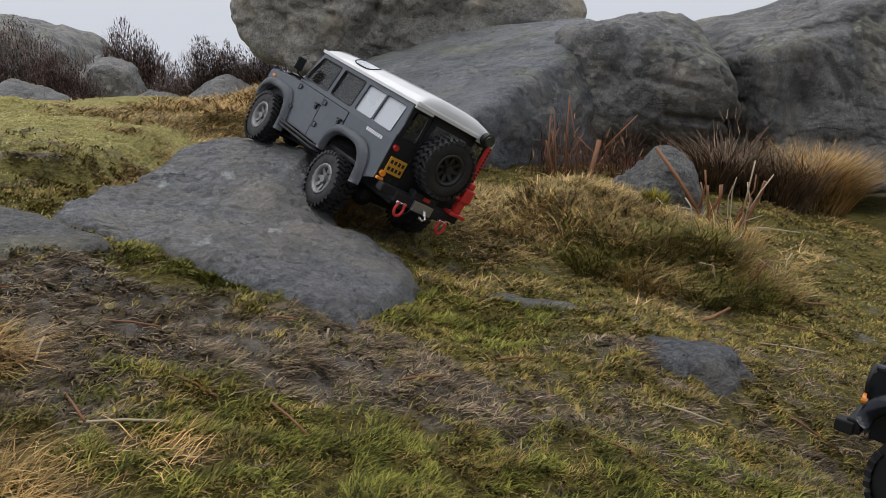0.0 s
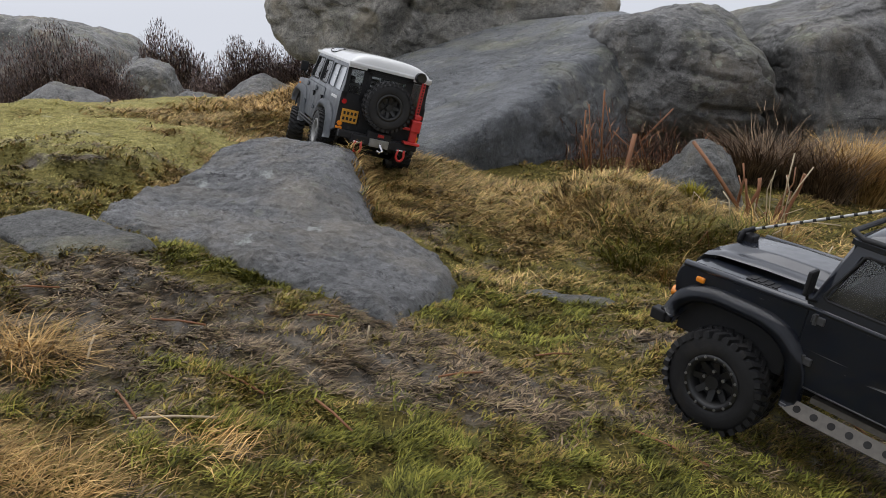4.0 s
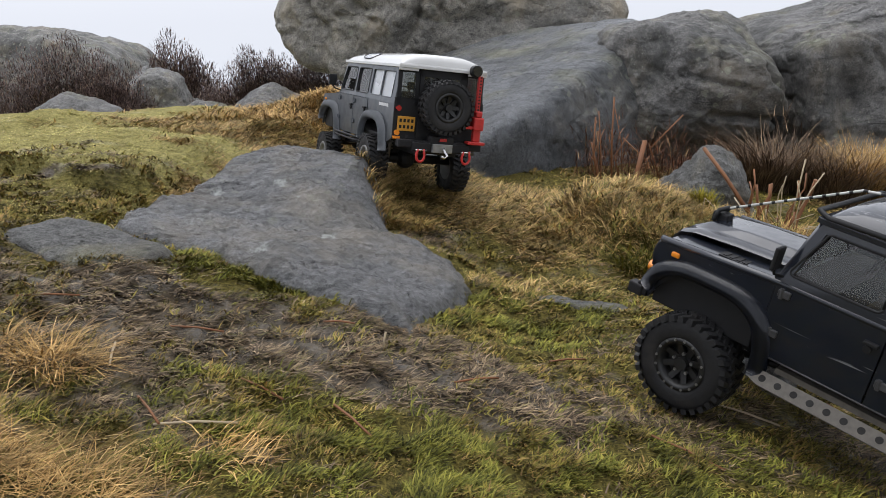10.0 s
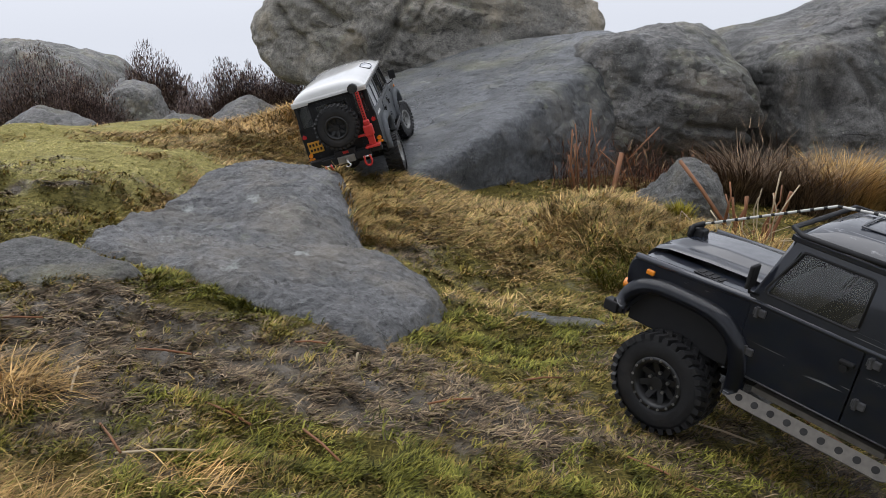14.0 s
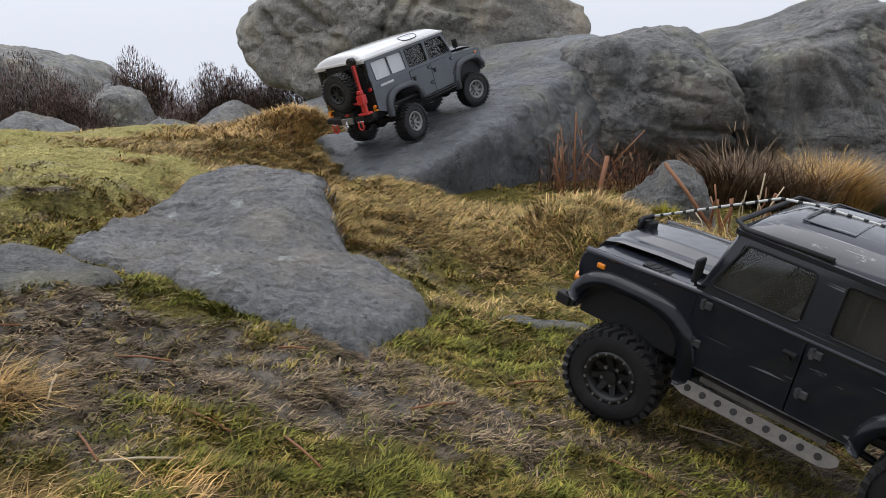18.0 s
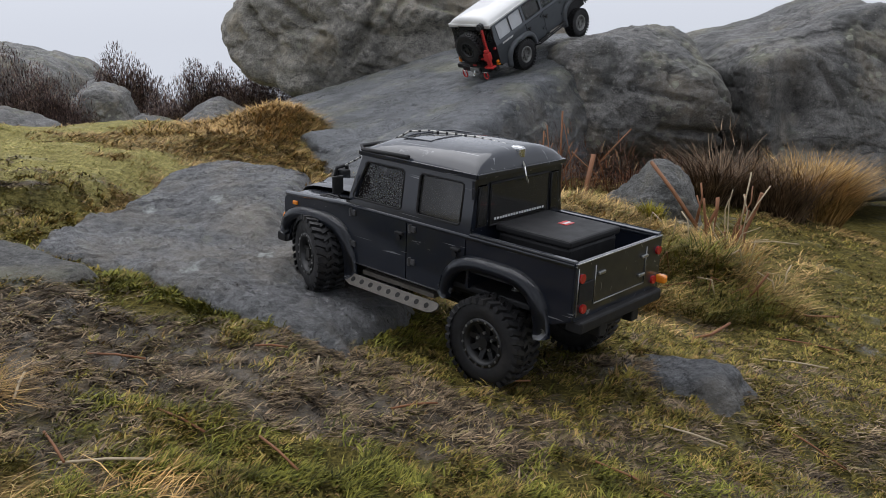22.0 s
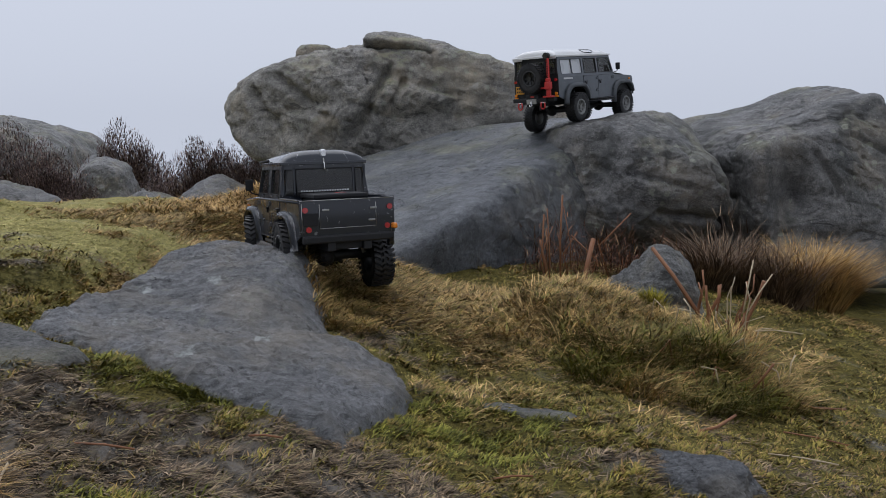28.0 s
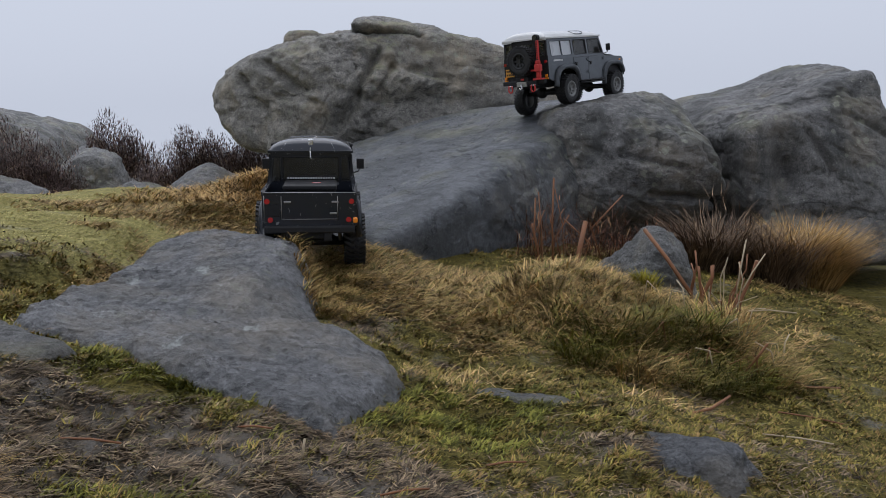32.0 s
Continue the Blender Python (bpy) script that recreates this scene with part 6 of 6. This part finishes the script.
    for x, y, dx, dy, dz, mat in ((-0.082, 0.92, 0.004, 0.004, 0.024, BARK_PALE), (-0.3, 0.73, 0.035, -0.05, 0.002, BARK), (-0.22, 0.79, 0.05, -0.03, 0.002, BARK), (-0.12, 0.76, 0.04, -0.05, 0.002, BARK), (-0.32, 0.9, 0.06, 0.0, 0.002, BARK), (0.0, 0.86, 0.05, 0.012, 0.004, BARK), (0.2, 0.78, 0.06, -0.05, 0.002, BARK), (-0.36, 0.84, 0.02, -0.07, 0.002, BARK_PALE), (-0.27, 0.68, 0.07, 0.02, 0.003, BARK_PALE), (0.12, 0.98, 0.05, 0.02, 0.004, BARK), (0.3, 0.9, 0.07, -0.03, 0.003, BARK_PALE), (0.46, 0.95, 0.06, -0.06, 0.003, BARK), (0.55, 1.2, 0.08, -0.05, 0.004, BARK_PALE), (0.62, 1.3, 0.09, -0.03, 0.006, BARK), (-0.5, 0.92, 0.06, 0.03, 0.003, BARK), (-0.16, 0.99, 0.04, -0.01, 0.006, BARK)):
        z0, z1 = land(x, y) + 0.005, land(x + dx, y + dy) + 0.005 + dz
        stick("twig", [(x, y, z0), (x + dx * 0.5, y + dy * 0.5, (z0 + z1) / 2 + 0.002), (x + dx, y + dy, z1)], 0.0013, mat, "short brown twig lying in the mud")


build_grass()
build_tussocks()
build_shrubs()


# ---- what moves ----
BLACK_ROWS = [
    (0, pose(0.8065, 0.5382, -0.0813, 3.04, -4.57, 135.52)),
    (1, pose(0.7533, 0.5276, -0.0799, 2.70, -6.59, 132.64)),
    (2, pose(0.6828, 0.5448, -0.0677, 4.03, -8.40, 132.78)),
    (2.5, pose(0.6664, 0.6161, -0.0632, 4.78, -6.37, 131.69)),
    (3, pose(0.6353, 0.6462, -0.0592, 4.24, -6.81, 132.61)),
    (3.5, pose(0.6069, 0.6424, -0.0548, 3.42, -8.82, 131.89)),
    (5.5, pose(0.5493, 0.7045, -0.0455, 3.60, -13.00, 132.50)),
    (16.5, pose(0.5510, 0.7050, -0.0415, 2.20, -13.15, 132.40)),
    (17, pose(0.5506, 0.7052, -0.0397, 0.88, -13.16, 132.26)),
    (17.5, pose(0.5413, 0.7160, -0.0401, 0.68, -14.23, 133.38)),
    (18, pose(0.5247, 0.7370, -0.0400, 1.53, -14.06, 134.39)),
    (18.5, pose(0.5128, 0.7406, -0.0376, 1.06, -14.15, 135.24)),
    (19, pose(0.5027, 0.7566, -0.0411, 2.31, -14.45, 135.67)),
    (19.5, pose(0.4497, 0.7916, -0.0282, 1.67, -12.86, 138.62)),
    (20, pose(0.4013, 0.8265, -0.0115, -0.70, -10.88, 142.02)),
    (20.5, pose(0.3644, 0.8580, 0.0074, -3.95, -7.31, 143.79)),
    (21, pose(0.3189, 0.8998, 0.0257, -4.24, -4.89, 141.92)),
    (21.5, pose(0.2609, 0.9688, 0.0344, -1.02, -4.14, 138.25)),
    (22, pose(0.1894, 1.0641, 0.0359, 0.98, -4.20, 133.90)),
    (22.5, pose(0.1430, 1.1546, 0.0365, 6.35, -6.21, 130.79)),
    (23, pose(0.1042, 1.2099, 0.0403, 7.10, -11.00, 127.72)),
    (23.5, pose(0.0751, 1.2744, 0.0444, 10.13, -16.88, 125.56)),
    (24, pose(0.0364, 1.3712, 0.0419, 17.88, -20.31, 120.52)),
    (24.5, pose(0.0038, 1.4378, 0.0429, 24.58, -19.98, 117.04)),
    (25, pose(-0.0122, 1.5162, 0.0590, 26.78, -15.19, 116.09)),
    (25.5, pose(-0.0207, 1.5489, 0.0887, 22.33, -8.86, 117.23)),
    (26, pose(-0.0315, 1.6206, 0.1108, 19.67, -3.92, 119.21)),
    (26.5, pose(-0.0468, 1.6925, 0.1219, 17.89, 0.21, 120.46)),
    (28.5, pose(-0.1362, 1.8195, 0.1174, -4.69, 2.74, 105.55)),
    (29, pose(-0.1552, 1.9019, 0.1134, -7.70, 1.57, 102.02)),
    (29.5, pose(-0.1691, 1.9768, 0.1113, -10.72, -2.22, 99.09)),
    (30, pose(-0.1707, 1.9945, 0.1045, -8.56, -1.51, 95.50)),
    (30.5, pose(-0.1731, 1.9985, 0.1049, -7.77, -1.34, 94.94)),
    (31, pose(-0.1695, 1.9658, 0.1067, -5.82, -0.75, 93.74)),
    (31.5, pose(-0.1456, 1.8826, 0.1075, 5.16, -0.68, 92.76)),
    (32, pose(-0.1476, 1.8877, 0.1061, 2.42, -0.56, 93.28)),
]
GREY_ROWS = [
    (0, pose(-0.0500, 1.5279, 0.0768, 28.31, -11.46, 119.00)),
    (0.5, pose(-0.0591, 1.5698, 0.0866, 26.84, -7.65, 119.19)),
    (1, pose(-0.0801, 1.6463, 0.1058, 21.94, -2.35, 119.15)),
    (1.5, pose(-0.0842, 1.6726, 0.1089, 23.32, -1.96, 119.00)),
    (2, pose(-0.0951, 1.7418, 0.1220, 19.37, 1.83, 119.56)),
    (2.5, pose(-0.1012, 1.7867, 0.1239, 19.90, 1.77, 119.40)),
    (3, pose(-0.1384, 1.8848, 0.1127, 16.27, 0.22, 114.86)),
    (3.5, pose(-0.1775, 1.9477, 0.0924, 15.52, -2.51, 109.08)),
    (5.5, pose(-0.0955, 1.7456, 0.1298, 17.24, 0.32, 106.49)),
    (6, pose(-0.0699, 1.6431, 0.1149, 15.83, -3.12, 107.50)),
    (6.5, pose(-0.0676, 1.6221, 0.1089, 13.73, -2.77, 108.75)),
    (7, pose(-0.0547, 1.5591, 0.0779, 17.89, -6.42, 107.99)),
    (7.5, pose(-0.0441, 1.5201, 0.0451, 24.76, -13.34, 106.35)),
    (8, pose(-0.0391, 1.5021, 0.0421, 23.36, -13.68, 106.39)),
    (8.5, pose(-0.0395, 1.6094, 0.0900, 10.37, -4.54, 111.64)),
    (9, pose(-0.0393, 1.6206, 0.0946, 10.81, -3.75, 112.84)),
    (9.5, pose(-0.0516, 1.7052, 0.1150, 12.05, -1.57, 113.29)),
    (10, pose(-0.0673, 1.7734, 0.1176, 8.47, 0.48, 112.24)),
    (10.5, pose(-0.0698, 1.7909, 0.1178, 7.34, 1.04, 112.66)),
    (11, pose(-0.0689, 1.7873, 0.1186, 7.25, 1.33, 112.36)),
    (11.5, pose(-0.0765, 1.7926, 0.1314, 5.37, -3.49, 112.94)),
    (12, pose(-0.1132, 1.8824, 0.1073, 1.09, -1.18, 108.59)),
    (12.5, pose(-0.1351, 2.0309, 0.1049, -6.23, -6.29, 95.95)),
    (13, pose(-0.1547, 2.0958, 0.1031, -10.53, -8.58, 93.83)),
    (13.5, pose(-0.1503, 2.1270, 0.0921, -12.54, -5.40, 87.72)),
    (14, pose(-0.1577, 2.1685, 0.0943, -13.67, -6.34, 87.24)),
    (14.5, pose(-0.1536, 2.1923, 0.0946, -11.86, -8.28, 85.29)),
    (16.5, pose(-0.1042, 2.4179, 0.1106, -13.87, -13.59, 65.07)),
    (17, pose(-0.1000, 2.4239, 0.1185, -12.21, -13.63, 63.09)),
    (17.5, pose(-0.0873, 2.4674, 0.1408, -9.88, -12.31, 57.34)),
    (18, pose(-0.0550, 2.4832, 0.1677, -7.55, -10.66, 51.73)),
    (18.5, pose(0.0135, 2.5488, 0.1785, -8.65, -13.45, 45.14)),
    (19, pose(0.0831, 2.6364, 0.1942, -8.86, -15.61, 44.90)),
    (19.5, pose(0.1481, 2.7399, 0.2136, -3.68, -14.51, 44.21)),
    (20, pose(0.2137, 2.8617, 0.2259, 0.15, -16.59, 43.94)),
    (20.5, pose(0.2728, 2.9642, 0.2436, 1.44, -18.25, 45.34)),
    (21, pose(0.3082, 2.9971, 0.2622, 1.33, -20.27, 44.61)),
    (21.5, pose(0.3319, 3.0241, 0.2745, 2.24, -20.55, 43.85)),
    (22, pose(0.4097, 3.0948, 0.2921, 3.79, -24.37, 41.45)),
    (22.5, pose(0.4428, 3.1011, 0.3113, -1.31, -22.25, 42.19)),
    (23, pose(0.4857, 3.1039, 0.3248, -2.48, -16.62, 41.06)),
    (23.5, pose(0.5383, 3.1322, 0.3505, 0.78, -13.77, 32.29)),
    (24, pose(0.5578, 3.1651, 0.3726, 2.83, -14.07, 34.29)),
    (24.5, pose(0.5908, 3.1876, 0.3774, -5.84, -12.00, 38.56)),
    (25, pose(0.6120, 3.1950, 0.3930, -4.00, -8.00, 42.00)),
    (25.5, pose(0.6136, 3.1820, 0.4030, -2.20, -4.20, 45.00)),
    (26, pose(0.6134, 3.1763, 0.4048, -1.68, -3.12, 45.69)),
    (32, pose(0.6134, 3.1763, 0.4048, -1.68, -3.12, 45.69)),
]


# seconds and degrees to the left of the steered wheels
BLACK_STEER = [(0, -8), (3, 0), (17, 0), (18.5, 12), (20, 12), (21, -18), (24.5, -22), (26, -15), (28.5, -14), (30, 0), (32, 0)]
GREY_STEER = [(0, 0), (2.5, -4), (3.5, -12), (5.5, 0), (11.5, 0), (12.5, -18), (14.5, -15), (18, -15), (19, 0), (22.5, 0), (23.5, -12), (24.5, 8), (26, 0), (32, 0)]


def support(x, y):
    """Height of what a wheel stands on."""
    best = -9.0
    for ob in GROUNDS:
        hit, place, _, _ = ob.ray_cast(Vector((x, y, 3)) - ob.location, Vector((0, 0, -1)))
        if hit:
            best = max(best, place.z + ob.location.z)
    return best


def roll(wheels, rows, r, steer):
    """Turn the wheels by the way that the car goes; the axles give by up to 3 cm to the rock below."""
    way = [0.0]
    for (_, a), (_, b) in zip(rows, rows[1:]):
        ahead = (a.to_3x3() @ Vector((1, 0, 0)) + b.to_3x3() @ Vector((1, 0, 0))).normalized()
        way.append(way[-1] + (b.translation - a.translation).dot(ahead))
    times = [t for t, _ in rows]
    for k, w in enumerate(wheels):
        place = w.matrix_basis.translation.copy()
        rise = []
        for _, m in rows:
            c, f = m @ place, m.to_3x3() @ Vector((1, 0, 0))
            u = [r * i / 7 for i in range(-6, 7)]
            rise.append(max(support(c.x + f.x * d, c.y + f.y * d) - c.z + math.sqrt(r * r - d * d) for d in u))
        rise = np.clip(rise, -0.035, 0.03)
        if wheels is black_wheels:
            rise = np.where(np.array(times) < 4, np.minimum(rise, 0.004), rise)
        rise = np.convolve(np.pad(rise, 1, mode="edge"), (0.1, 0.8, 0.1), "valid")
        keys = []
        for i, t in enumerate(times):
            n = 1 if i == 0 else max(1, math.ceil(abs(way[i] - way[i - 1]) / r / radians(60)))
            keys += [t] if i == 0 else [times[i - 1] + (t - times[i - 1]) * (j + 1) / n for j in range(n)]
        out = []
        for t in keys:
            turn = np.interp(t, *zip(*steer)) if k < 2 else 0.0
            spin, lift = np.interp(t, times, way) / r, np.interp(t, times, rise)
            m = Matrix.Translation(place + Vector((0, 0, lift))) @ Matrix.Rotation(radians(turn), 4, "Z") @ Matrix.Rotation(spin, 4, "Y")
            out.append((t, m))
        walk(w, out)


def motions():
    walk(black_car, BLACK_ROWS)
    walk(grey_car, GREY_ROWS)
    roll(black_wheels, BLACK_ROWS, 0.0585, BLACK_STEER)
    roll(grey_wheels, GREY_ROWS, 0.053, GREY_STEER)


bpy.context.view_layer.update()
GROUNDS = [ob for ob in scene.objects if ob.type == "MESH" and ob.name in ("ground", "low_rock", "slab_boulder", "block_boulder", "ledge_stone", "bare_strip", "sunken_stone")]
motions()
